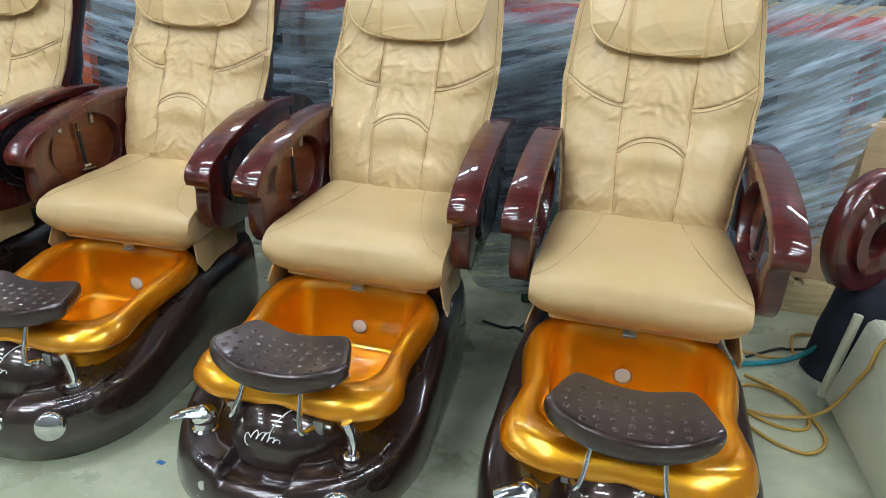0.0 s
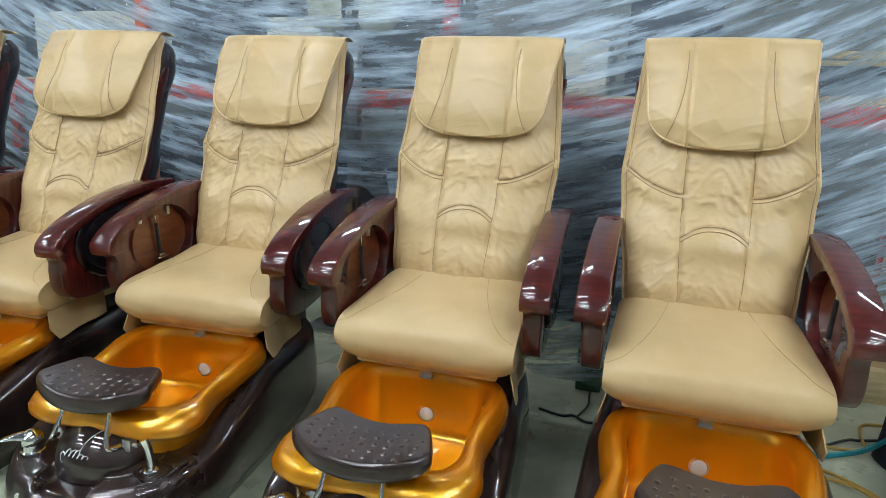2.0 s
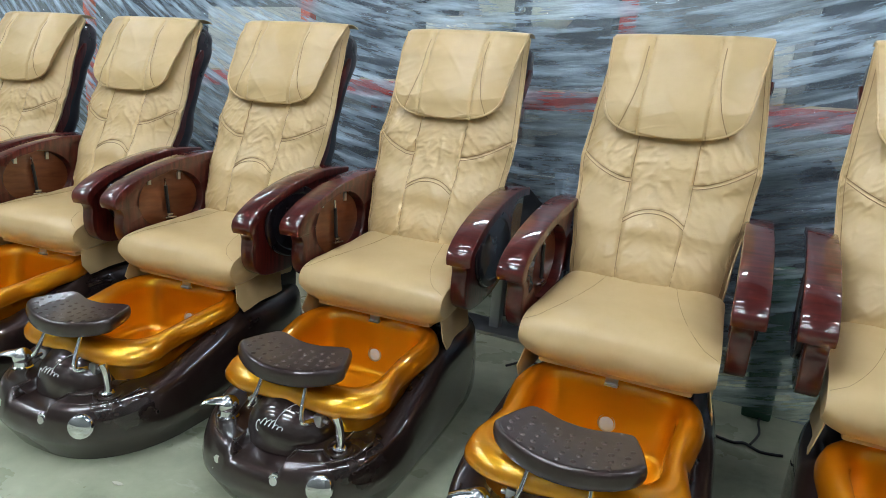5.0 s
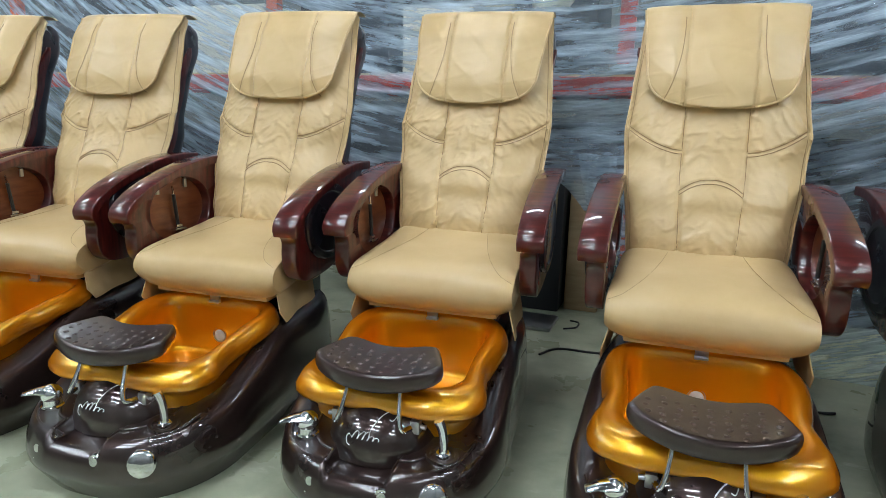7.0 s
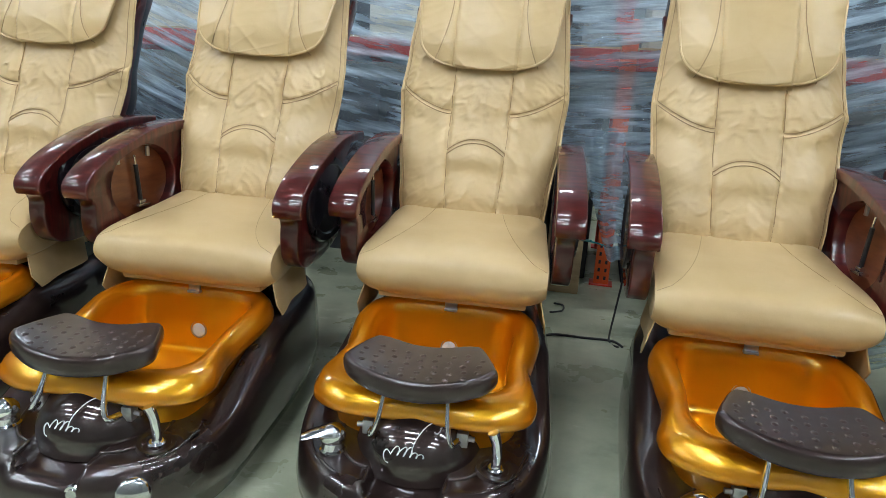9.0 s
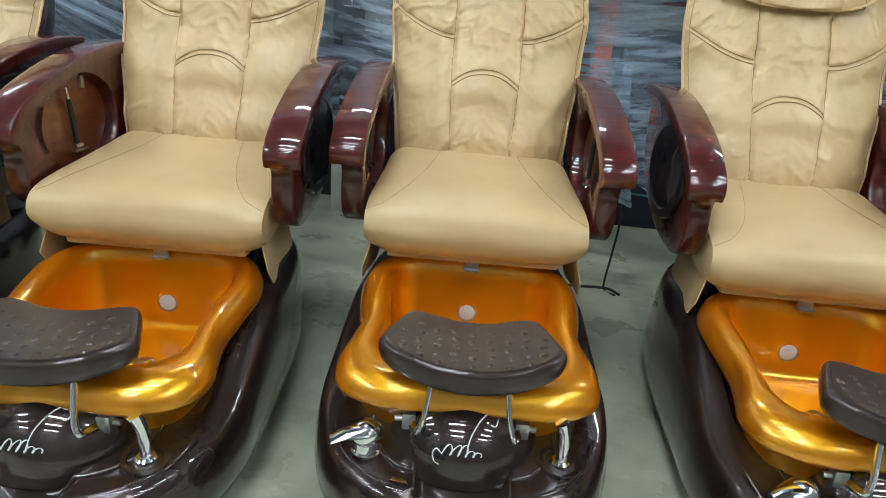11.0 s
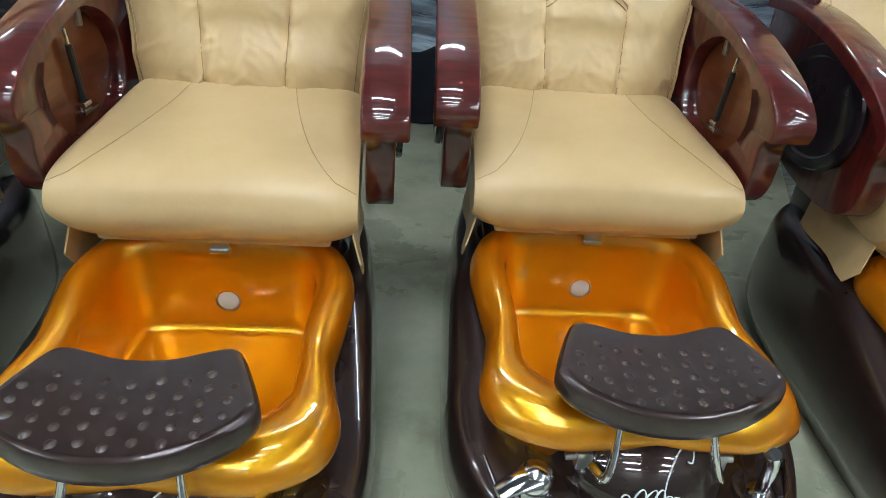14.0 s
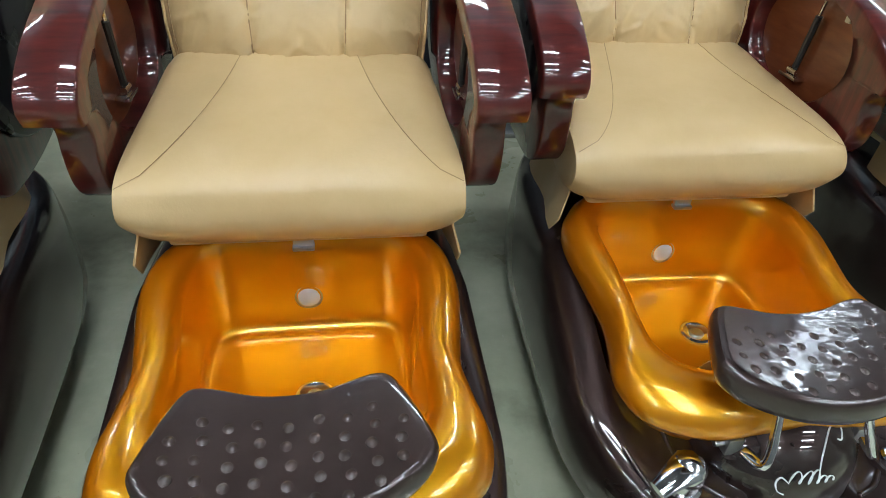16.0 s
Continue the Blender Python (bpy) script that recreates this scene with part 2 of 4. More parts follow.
def tube(path, radius, bm=None, sides=8, flat=1.0, taper=None):
    """A tube along a list of points; flat squeezes it sideways."""
    path = [Vector(p) for p in path]
    rings = []
    side = None
    for i, p in enumerate(path):
        d = (path[min(i + 1, len(path) - 1)] - path[max(i - 1, 0)]).normalized()
        if side is None:
            side = d.cross(Vector((0, 0, 1)) if abs(d.z) < 0.9 else Vector((0, 1, 0))).normalized()
        side = (side - d * side.dot(d)).normalized()
        up = side.cross(d)
        r = radius * (taper[i] if taper else 1)
        rings.append([p + side * math.cos(2 * math.pi * k / sides) * r * flat + up * math.sin(2 * math.pi * k / sides) * r for k in range(sides)])
    return loft(rings, bm=bm)


def lathe(profile, centre, axis, sides=20, bm=None):
    """Turn (radius, height) pairs round an axis."""
    axis = Vector(axis).normalized()
    side = axis.cross(Vector((0, 0, 1)) if abs(axis.z) < 0.9 else Vector((1, 0, 0))).normalized()
    up = axis.cross(side)
    c = Vector(centre)
    rings = [[c + axis * h + (side * math.cos(2 * math.pi * k / sides) + up * math.sin(2 * math.pi * k / sides)) * max(r, 1e-4) for k in range(sides)] for r, h in profile]
    return loft(rings, bm=bm)


def box(x0, x1, y0, y1, z0, z1, bevel=0.004, bm=None):
    bm2 = bmesh.new()
    bmesh.ops.create_cube(bm2, size=1, matrix=Matrix.Translation(((x0 + x1) / 2, (y0 + y1) / 2, (z0 + z1) / 2)) @ Matrix.Diagonal((x1 - x0, y1 - y0, z1 - z0, 1)))
    if bevel:
        bmesh.ops.bevel(bm2, geom=list(bm2.edges), offset=bevel, segments=2, affect="EDGES", profile=0.6)
    if bm is None:
        return bm2
    me = bpy.data.meshes.new("tmp")
    bm2.to_mesh(me)
    bm2.free()
    bm.from_mesh(me)
    bpy.data.meshes.remove(me)
    return bm


# ---- setting ----
def setting(name, bm, mat, label, category):
    return tagged(part(name, bm, mat), label, category, kind="structure")


setting("floor", box(-9.0, 6.0, -5.0, 7.0, -0.2, 0.0, 0), CONCRETE, "grey-green sealed concrete warehouse floor, scuffed", "floor")
setting("wall_north", box(-9.2, 6.2, 7.0, 7.2, 0.0, 6.2, 0), WALL, "pale painted warehouse wall behind the racks", "wall")
setting("wall_south", box(-9.2, 6.2, -5.2, -5.0, 0.0, 6.2, 0), WALL, "pale painted warehouse wall", "wall")
setting("wall_west", box(-9.2, -9.0, -5.0, 7.0, 0.0, 6.2, 0), WALL, "pale painted warehouse wall", "wall")
setting("wall_east", box(6.0, 6.2, -5.0, 7.0, 0.0, 6.2, 0), WALL, "pale painted warehouse wall", "wall")
setting("ceiling", box(-9.2, 6.2, -5.2, 7.2, 6.2, 6.4, 0), DECK, "high dark steel warehouse ceiling", "ceiling")


def strip_light():
    ob = tagged(new("ceiling_light"), "long hanging strip fixture with two bright fluorescent tubes", "ceiling light", "strip lights")
    part("housing", box(-1.24, 1.24, -0.12, 0.12, 0.03, 0.10, 0.01), STEEL, ob)
    for y in (-0.06, 0.06):
        part("tube", lathe([(0.0, -1.19), (0.016, -1.19), (0.016, 1.19), (0.0, 1.19)], (0, y, 0.0), (1, 0, 0), 10), TUBE, ob)
    for x in (-0.9, 0.9):
        part("hanging_rod", tube([(x, 0, 0.10), (x, 0, 0.72)], 0.006), STEEL, ob)
    return ob


first = strip_light()
LIGHT_SPOTS = [(x, y) for x in (3.4, -2.1, -7.6) for y in (-4.4, -2.9, -1.4, 0.1, 1.6, 5.3)]
first.matrix_basis = pose(LIGHT_SPOTS[0][0], LIGHT_SPOTS[0][1], 5.48)
for x, y in LIGHT_SPOTS[1:]:
    copy_thing(first, pose(x, y, 5.48))


# ---- pedicure chair ----
BACK_Y = [(0.58, 0.285), (0.72, 0.300), (0.85, 0.345), (1.04, 0.425), (1.25, 0.500), (1.45, 0.575), (1.56, 0.625)]
BACK_W = [(0.58, 0.262), (0.75, 0.278), (0.95, 0.305), (1.10, 0.318), (1.25, 0.306), (1.45, 0.288), (1.56, 0.280)]
BACK_TOP = 1.545


def back_point(x, z, seed, wrinkles=True):
    """Front of the padded cover at a height and a sideways place."""
    w = lerp_table(BACK_W, z)
    u = abs(x) / w
    y = lerp_table(BACK_Y, z) + 0.055 * u ** 7 + 0.012 * u * u
    ax = abs(x)
    seam = 0.107 - 0.014 * max(0, min(1, (0.95 - z) / 0.28))
    g = lambda d, s: math.exp(-(d / s) ** 2)
    y += 0.009 * g(ax - seam, 0.005) - 0.006 * g(ax - seam - 0.035, 0.03) - 0.005 * g(ax, 0.07)
    if ax > seam:
        zy = 1.035 + 0.085 * ((ax - seam) / 0.2) ** 1.7
        y += 0.006 * g(z - zy, 0.005) - 0.005 * g(z - zy + 0.03, 0.025)
    else:
        za = 0.938 - 0.045 * (ax / seam) ** 2.2
        y += 0.005 * g(z - za, 0.005) - 0.008 * g(z - za + 0.05, 0.045)
    if wrinkles:
        q = Vector((x * 7 + seed * 3.1, z * 7, seed * 1.7))
        busy = 0.16 + 0.75 * g(z - 1.12, 0.11) * (0.35 + 0.65 * u) + 0.45 * g(z - 0.70, 0.09) + 0.35 * g(ax - seam, 0.035) + 0.30 * g(ax, 0.09) * g(z - 1.02, 0.12)
        side = 1 if x > 0 else -1
        for fx, fz, amp, power, off in ((1.4, 1.1, 0.0065, 4, 0), (2.6, 2.2, 0.0064, 5, 9), (4.6, 3.4, 0.0052, 5, 4)):
            ridge = 1 - abs(noise.noise(Vector((q.x * fx + side * q.y * fz, q.y * fx * 0.5 - side * q.x * 0.5, q.z + off)))) * 3.0
            y -= amp * max(0, ridge) ** power * busy
        y -= 0.005 * noise.noise(q * 0.6)
    return Vector((x, y, z))


def build_cover(parent, seed):
    rows, cols = 180, 128
    rings = []
    for i in range(rows + 1):
        z = 0.585 + (BACK_TOP - 0.585) * i / rows
        w = lerp_table(BACK_W, z)
        front = [back_point(w * math.sin(math.pi / 2 * (2 * j / cols - 1)), z, seed) for j in range(cols + 1)]
        yb = lerp_table(BACK_Y, z) + 0.085
        rear = [Vector((w * 0.985 * s, yb + 0.006 * (1 - s * s), z)) for s in (0.97, 0.5, 0.0, -0.5, -0.97)]
        rings.append(front + rear)
    for k, (dz, f) in enumerate(((0.014, 0.75), (0.020, 0.4))):
        rings.append([Vector((p.x * (1 - 0.02 * (k + 1)), lerp_table(BACK_Y, BACK_TOP) + 0.05 + (p.y - lerp_table(BACK_Y, BACK_TOP) - 0.05) * f, BACK_TOP + dz)) for p in rings[rows]])
    cover = part("back_cushion", loft(rings), LEATHER, parent, "tan leather back cushion with stitched panels", 60)
    seam = lambda pts, r=0.0016: part("seam", tube([back_point(x, z, seed) + Vector((0, -0.0015, 0)) for x, z in pts], r, sides=5), SEAM, cover)
    for s in (-1, 1):
        seam([(s * (0.1085 - 0.014 * max(0, min(1, (0.95 - z) / 0.28))), z) for z in np.linspace(0.60, 1.26, 60)])
        for off in (0.004, -0.009):
            seam([(s * x, 1.035 + off + 0.085 * ((x - 0.107) / 0.2) ** 1.7) for x in np.linspace(0.109, 0.298, 30)])
        seam([(s * (lerp_table(BACK_W, z) - 0.016), z) for z in np.linspace(0.60, 1.50, 90)], 0.0012)
        part("piping", tube([back_point(s * lerp_table(BACK_W, z) * 0.992, z, seed) for z in np.linspace(0.60, 1.54, 70)], 0.0045, sides=6), LEATHER, cover)
    for off in (0.004, -0.010):
        seam([(x, 0.938 + off - 0.045 * (abs(x) / 0.107) ** 2.2) for x in np.linspace(-0.105, 0.105, 30)])
    return cover


def build_head_flap(parent, seed):
    """The padded flap that is folded over the top of the back."""
    bottom = 1.195
    def half(z):
        f = (z - bottom) / (BACK_TOP + 0.02 - bottom)
        corner = min(1, f / 0.30)
        return (0.238 + 0.046 * f) * (1 - (1 - corner) ** 2.4) ** 0.30 + 0.0001
    zs = [bottom + (BACK_TOP + 0.012 - bottom) * (i / 80) ** 2.0 for i in range(1, 81)]
    cols = 90
    def surf(s, z):
        w = half(z)
        x = w * s
        base = back_point(x * 0.9, z, seed, False).y
        f = (z - bottom) / (BACK_TOP - bottom)
        y = base - 0.030 - 0.022 * math.sin(math.pi * min(1, max(0, f))) + 0.012 * abs(s) ** 4
        y -= 0.012 * (1 - f) ** 2
        q = Vector((x * 5 + seed * 2.3, z * 5, 4 + seed))
        y -= 0.005 * noise.noise(q)
        edge = 0.35 + 0.65 * abs(s) ** 2
        y -= 0.0022 * max(0, 1 - abs(noise.noise(Vector((q.x * 1.1 + q.y * 1.3, q.y * 0.6 - q.x * 0.5, 2 + seed)))) * 3.2) ** 4
        y -= 0.0028 * edge * max(0, 1 - abs(noise.noise(Vector((q.x * 1.2 - q.y * 2.6, q.y * 2.0, 7 + seed)))) * 3.2) ** 5
        arc = 0.122 + 0.078 * max(0, 1 - f) ** 2.6 + 0.014 * f
        y += 0.003 * math.exp(-((abs(x) - arc) / 0.005) ** 2)
        return Vector((x, y, z))
    rings = []
    for z in zs:
        front = [surf(2 * j / cols - 1, z) for j in range(cols + 1)]
        rear = [Vector((p.x * 0.985, p.y + 0.020, p.z + (0.004 if z < 1.25 else 0))) for p in (front[cols], front[cols * 3 // 4], front[cols // 2], front[cols // 4], front[0])]
        rings.append(front + rear)
    top = rings[-1]
    for dy, dz in ((0.02, 0.012), (0.05, 0.016), (0.085, 0.012), (0.105, 0.004)):
        rings.append([Vector((p.x * (1.0 - dy * 0.08), p.y + dy, p.z + dz)) for p in top])
    flap = part("head_pillow", loft(rings), LEATHER, parent, "padded tan leather head pillow flap with piped edge", 60)
    edge = [surf(-1, z) for z in reversed(zs)] + [surf(1, z) for z in zs]
    part("piping", tube(edge, 0.005, sides=6), LEATHER, flap)
    for s in (-1, 1):
        pts = []
        for f in np.linspace(0.03, 0.93, 40):
            z = bottom + f * (BACK_TOP - bottom)
            arc = 0.122 + 0.078 * max(0, 1 - f) ** 2.6 + 0.014 * f
            pts.append(surf(s * arc / half(z), z) + Vector((0, -0.001, 0)))
        part("seam", tube(pts, 0.0016, sides=5), SEAM, flap)
    return flap


def build_shell(parent):
    table_w = [(0.55, 0.215), (0.75, 0.245), (0.95, 0.275), (1.10, 0.268), (1.22, 0.275), (1.40, 0.298), (1.49, 0.290), (1.535, 0.255)]
    table_d = [(0.55, 0.24), (0.80, 0.27), (1.00, 0.26), (1.20, 0.225), (1.40, 0.215), (1.49, 0.20), (1.535, 0.15)]
    rings = []
    for i in range(40):
        z = 0.55 + 0.98 * i / 39
        w, d = lerp_table(table_w, z), lerp_table(table_d, z)
        y0 = lerp_table(BACK_Y, z) + 0.05
        c = Vector((0, y0 + d / 2 - 0.03, z))
        ring = []
        for k in range(36):
            a = 2 * math.pi * k / 36
            ca, sa = math.cos(a), math.sin(a)
            ring.append(c + Vector((w * math.copysign(abs(ca) ** 0.45, ca), (d / 2) * math.copysign(abs(sa) ** 0.7, sa), 0)))
        rings.append(ring)
    shell = part("back_shell", loft(rings), SHELL, parent, "glossy dark plastic back shell")
    for s in (-1, 1):
        rings = []
        for i in range(24):
            z = 0.86 + 0.56 * i / 23
            f = i / 23
            x = lerp_table(table_w, z) + 0.002
            y0 = lerp_table(BACK_Y, z) + 0.05 + lerp_table(table_d, z) * 0.33 - 0.02
            w = 0.040 * math.sin(math.pi * min(1, max(0.02, f * 0.96 + 0.02))) ** 0.5
            rings.append([Vector((s * (x - 0.02), y0 - w, z)), Vector((s * (x + 0.001), y0 - w, z)), Vector((s * (x + 0.006), y0, z)), Vector((s * (x + 0.001), y0 + w, z)), Vector((s * (x - 0.02), y0 + w, z))])
        part("side_trim", loft(rings), WOOD, shell, "dark cherry side trim")
    return shell


SEAT_PROFILE = [(0.36, 0.545), (0.15, 0.500), (-0.03, 0.468), (-0.085, 0.478), (-0.117, 0.515), (-0.122, 0.555), (-0.100, 0.598), (-0.045, 0.628), (0.06, 0.648), (0.20, 0.668), (0.33, 0.690), (0.39, 0.675), (0.40, 0.60)]


def seat_half(y):
    return 0.298 - 0.045 * max(0, y + 0.08)


def build_seat(parent, seed):
    prof = spline([(0, y, z) for y, z in SEAT_PROFILE], 60, True)
    c = Vector((0, 0.13, 0.575))
    rings = []
    for i in range(41):
        s = math.sin(math.pi / 2 * (i / 20 - 1))
        k = 1 - 0.30 * abs(s) ** 9
        ring = []
        for p in prof:
            y, z = c.y + (p.y - c.y) * (1 - 0.05 * abs(s) ** 6), c.z + (p.z - c.z) * k
            if z > c.z:
                z += 0.004 * noise.noise(Vector((s * 2 + seed, y * 8, seed))) + 0.006 * (1 - s * s)
            ring.append(Vector((s * seat_half(y), y, z)))
        rings.append(ring)
    seat = part("seat_cushion", loft(rings), LEATHER, parent, "smooth tan leather seat cushion with rolled front", 60)
    top = lambda y: lerp_table(sorted([(p.y, p.z) for p in prof if p.z > 0.57 and p.y < 0.36]), y)
    for s in (-1, 1):
        pts = []
        for f in np.linspace(0, 1, 30):
            y = -0.095 + 0.40 * f
            u = 0.985 - 0.56 * f ** 0.42
            k = 1 - 0.30 * u ** 9
            z = 0.575 + (top(y) - 0.575) * k + 0.006 * (1 - u * u) * (1 if f > 0.02 else 0)
            pts.append((s * u * seat_half(y), y, z + 0.001))
        part("seam", tube(pts, 0.0006, sides=5), SEAM, seat)
    # apron of thin leather that hangs under the seat's sides and front
    for s in (-1, 1):
        rings = []
        for f in np.linspace(0, 1, 9):
            y = -0.055 + 0.30 * f
            low = 0.375 + 0.03 * f + (0.05 if f < 0.05 else 0)
            x = s * (0.288 - 0.02 * f + 0.006 * math.sin(f * 9))
            rings.append([Vector((x - s * 0.012, y, 0.54)), Vector((x, y - 0.01, (0.54 + low) / 2)), Vector((x + s * 0.016, y - 0.02, low)),
                          Vector((x + s * 0.012, y - 0.02, low)), Vector((x - s * 0.004, y - 0.01, (0.54 + low) / 2)), Vector((x - s * 0.016, y, 0.54))])
        part("apron", loft(rings), LEATHER, seat, "thin loose leather apron")
    part("seat_pan", box(-0.24, 0.24, -0.06, 0.36, 0.452, 0.50, 0.012), LEATHER, seat)
    return seat


ARM = [(0.56, 0.930), (0.45, 0.932), (0.33, 0.921), (0.21, 0.898), (0.10, 0.866), (0.0, 0.828), (-0.062, 0.794), (-0.100, 0.762), (-0.110, 0.736), (-0.102, 0.714), (-0.080, 0.705), (-0.068, 0.682), (-0.070, 0.642), (-0.062, 0.588), (-0.030, 0.548), (0.03, 0.528), (0.16, 0.530), (0.28, 0.550), (0.40, 0.592), (0.50, 0.652), (0.558, 0.74), (0.575, 0.86)]
OVAL_C, OVAL_R = (0.195, 0.728), (0.180, 0.132)


def build_arm(parent, s):
    """One armrest: a board with an oval recess open to the inside, a wide cap and a dark cover outside."""
    arm = new("armrest")
    arm.parent = parent
    arm["label"] = "dark cherry lacquered armrest with an oval inset"
    arm.matrix_basis = pose(s * 0.336, 0.1, 0, 0, 0, s * 1.0) @ pose(0, -0.1, 0)
    n = 110
    outline = [(p.x, p.y) for p in spline([(y, z, 0) for y, z in ARM], n, True)]
    oval = []
    for y, z in outline:
        a = math.atan2((z - OVAL_C[1]) / OVAL_R[1], (y - OVAL_C[0]) / OVAL_R[0])
        oval.append((OVAL_C[0] + OVAL_R[0] * math.cos(a), OVAL_C[1] + OVAL_R[1] * math.sin(a)))
    oc = Vector((0.2, 0.72))
    ring = lambda pts, x: [Vector((s * x, y, z)) for y, z in pts]
    grow = lambda k: [(OVAL_C[0] + (y - OVAL_C[0]) * k, OVAL_C[1] + (z - OVAL_C[1]) * k) for y, z in oval]
    inn = lambda d: [tuple(Vector(p) + (oc - Vector(p)).normalized() * d) for p in outline]
    h = 0.029
    seq = [ring(oval, 0.018), ring(oval, -h + 0.006), ring(grow(1.03), -h), ring(inn(0.005), -h), ring(inn(0.0015), -h + 0.0015), ring(outline, -h + 0.005),
           ring(outline, h - 0.005), ring(inn(0.0015), h - 0.0015), ring(inn(0.005), h), ring(grow(1.0), h)]
    part("side_frame", loft(seq, cap0=False, cap1=False), WOOD, arm, "", 50)
    part("oval_panel", loft([ring(grow(1.01), 0.012), ring(grow(1.01), h + 0.001)]), OVAL, arm, "reddish brown oval panel")
    part("outer_cover", loft([ring(grow(1.10), h + 0.002), ring(grow(1.10), h + 0.010), ring(grow(1.07), h + 0.015), ring(grow(0.90), h + 0.017), ring(grow(0.86), h + 0.012), ring(grow(0.3), h + 0.012)]), SHELL, arm, "black oval outer cover")
    # the wide cap that runs over the top and rolls down the front
    cap = spline([(y, z, 0) for y, z in [(0.565, 0.930)] + ARM[1:10]], 40)
    rings = []
    for i, p in enumerate(cap):
        d = (cap[min(i + 1, 39)] - cap[max(i - 1, 0)]).normalized()
        nrm = Vector((d.y, -d.x, 0))
        if nrm.dot(Vector((p.x - 0.2, p.y - 0.70, 0))) < 0:
            nrm = -nrm
        a, b, t = -0.037, 0.055, 0.026
        rings.append([Vector((s * x, (p + nrm * o).x, (p + nrm * o).y)) for x, o in ((a, -t), (a, 0.0), (a + 0.0015, 0.004), (a + 0.005, 0.006), (b - 0.005, 0.006), (b - 0.0015, 0.004), (b, 0.0), (b, -t))])
    part("cap", loft(rings), WOOD, arm, "rolled glossy cherry arm cap", 50)
    strut = part("gas_strut", tube([(s * -0.002, 0.195, 0.665), (s * -0.002, 0.188, 0.72), (s * -0.002, 0.178, 0.79)], 0.0075), RUBBER, arm, "black gas strut")
    part("rod", tube([(s * -0.002, 0.178, 0.79), (s * -0.002, 0.172, 0.825)], 0.004), CHROME, strut)
    bm = lathe([(0, -0.016), (0.008, -0.016), (0.008, 0.016), (0, 0.016)], (s * -0.002, 0.197, 0.656), (0, 1, 0), 10)
    box(-0.014 + s * -0.002, 0.014 + s * -0.002, 0.165, 0.230, 0.640, 0.648, 0.002, bm)
    part("bracket", bm, CHROME, arm, "small steel bracket")
    for y, z in ((0.09, 0.815), (0.255, 0.83)):
        part("catch", box(s * 0.010 - 0.006, s * 0.010 + 0.006, y, y + 0.016, z - 0.018, z + 0.018, 0.002), STEEL, arm)
    return arm


RIM = [(0, 0.030), (0.14, 0.030), (0.225, 0.018), (0.275, -0.035), (0.292, -0.12), (0.282, -0.22), (0.272, -0.31), (0.284, -0.39), (0.296, -0.46), (0.270, -0.535), (0.18, -0.580), (0.08, -0.578), (0, -0.572)]
INNER = [(0, -0.012), (0.10, -0.012), (0.165, -0.020), (0.200, -0.055), (0.212, -0.12), (0.207, -0.20), (0.203, -0.27), (0.206, -0.34), (0.202, -0.395), (0.172, -0.440), (0.12, -0.462), (0.06, -0.466), (0, -0.464)]
FLOOR = [(0, -0.020), (0.105, -0.021), (0.160, -0.030), (0.188, -0.060), (0.196, -0.11), (0.194, -0.17), (0.190, -0.22), (0.188, -0.27), (0.182, -0.32), (0.158, -0.36), (0.115, -0.382), (0.06, -0.388), (0, -0.388)]
TUB_FLOOR = 0.203


def rim_z(y):
    return lerp_table([(-0.60, 0.372), (-0.48, 0.374), (-0.32, 0.386), (-0.12, 0.420), (0.03, 0.436)], y)


def both_sides(half, n=96):
    pts = [(x, y, 0) for x, y in half] + [(-x, y, 0) for x, y in half[-2:0:-1]]
    return spline(pts, n, True)


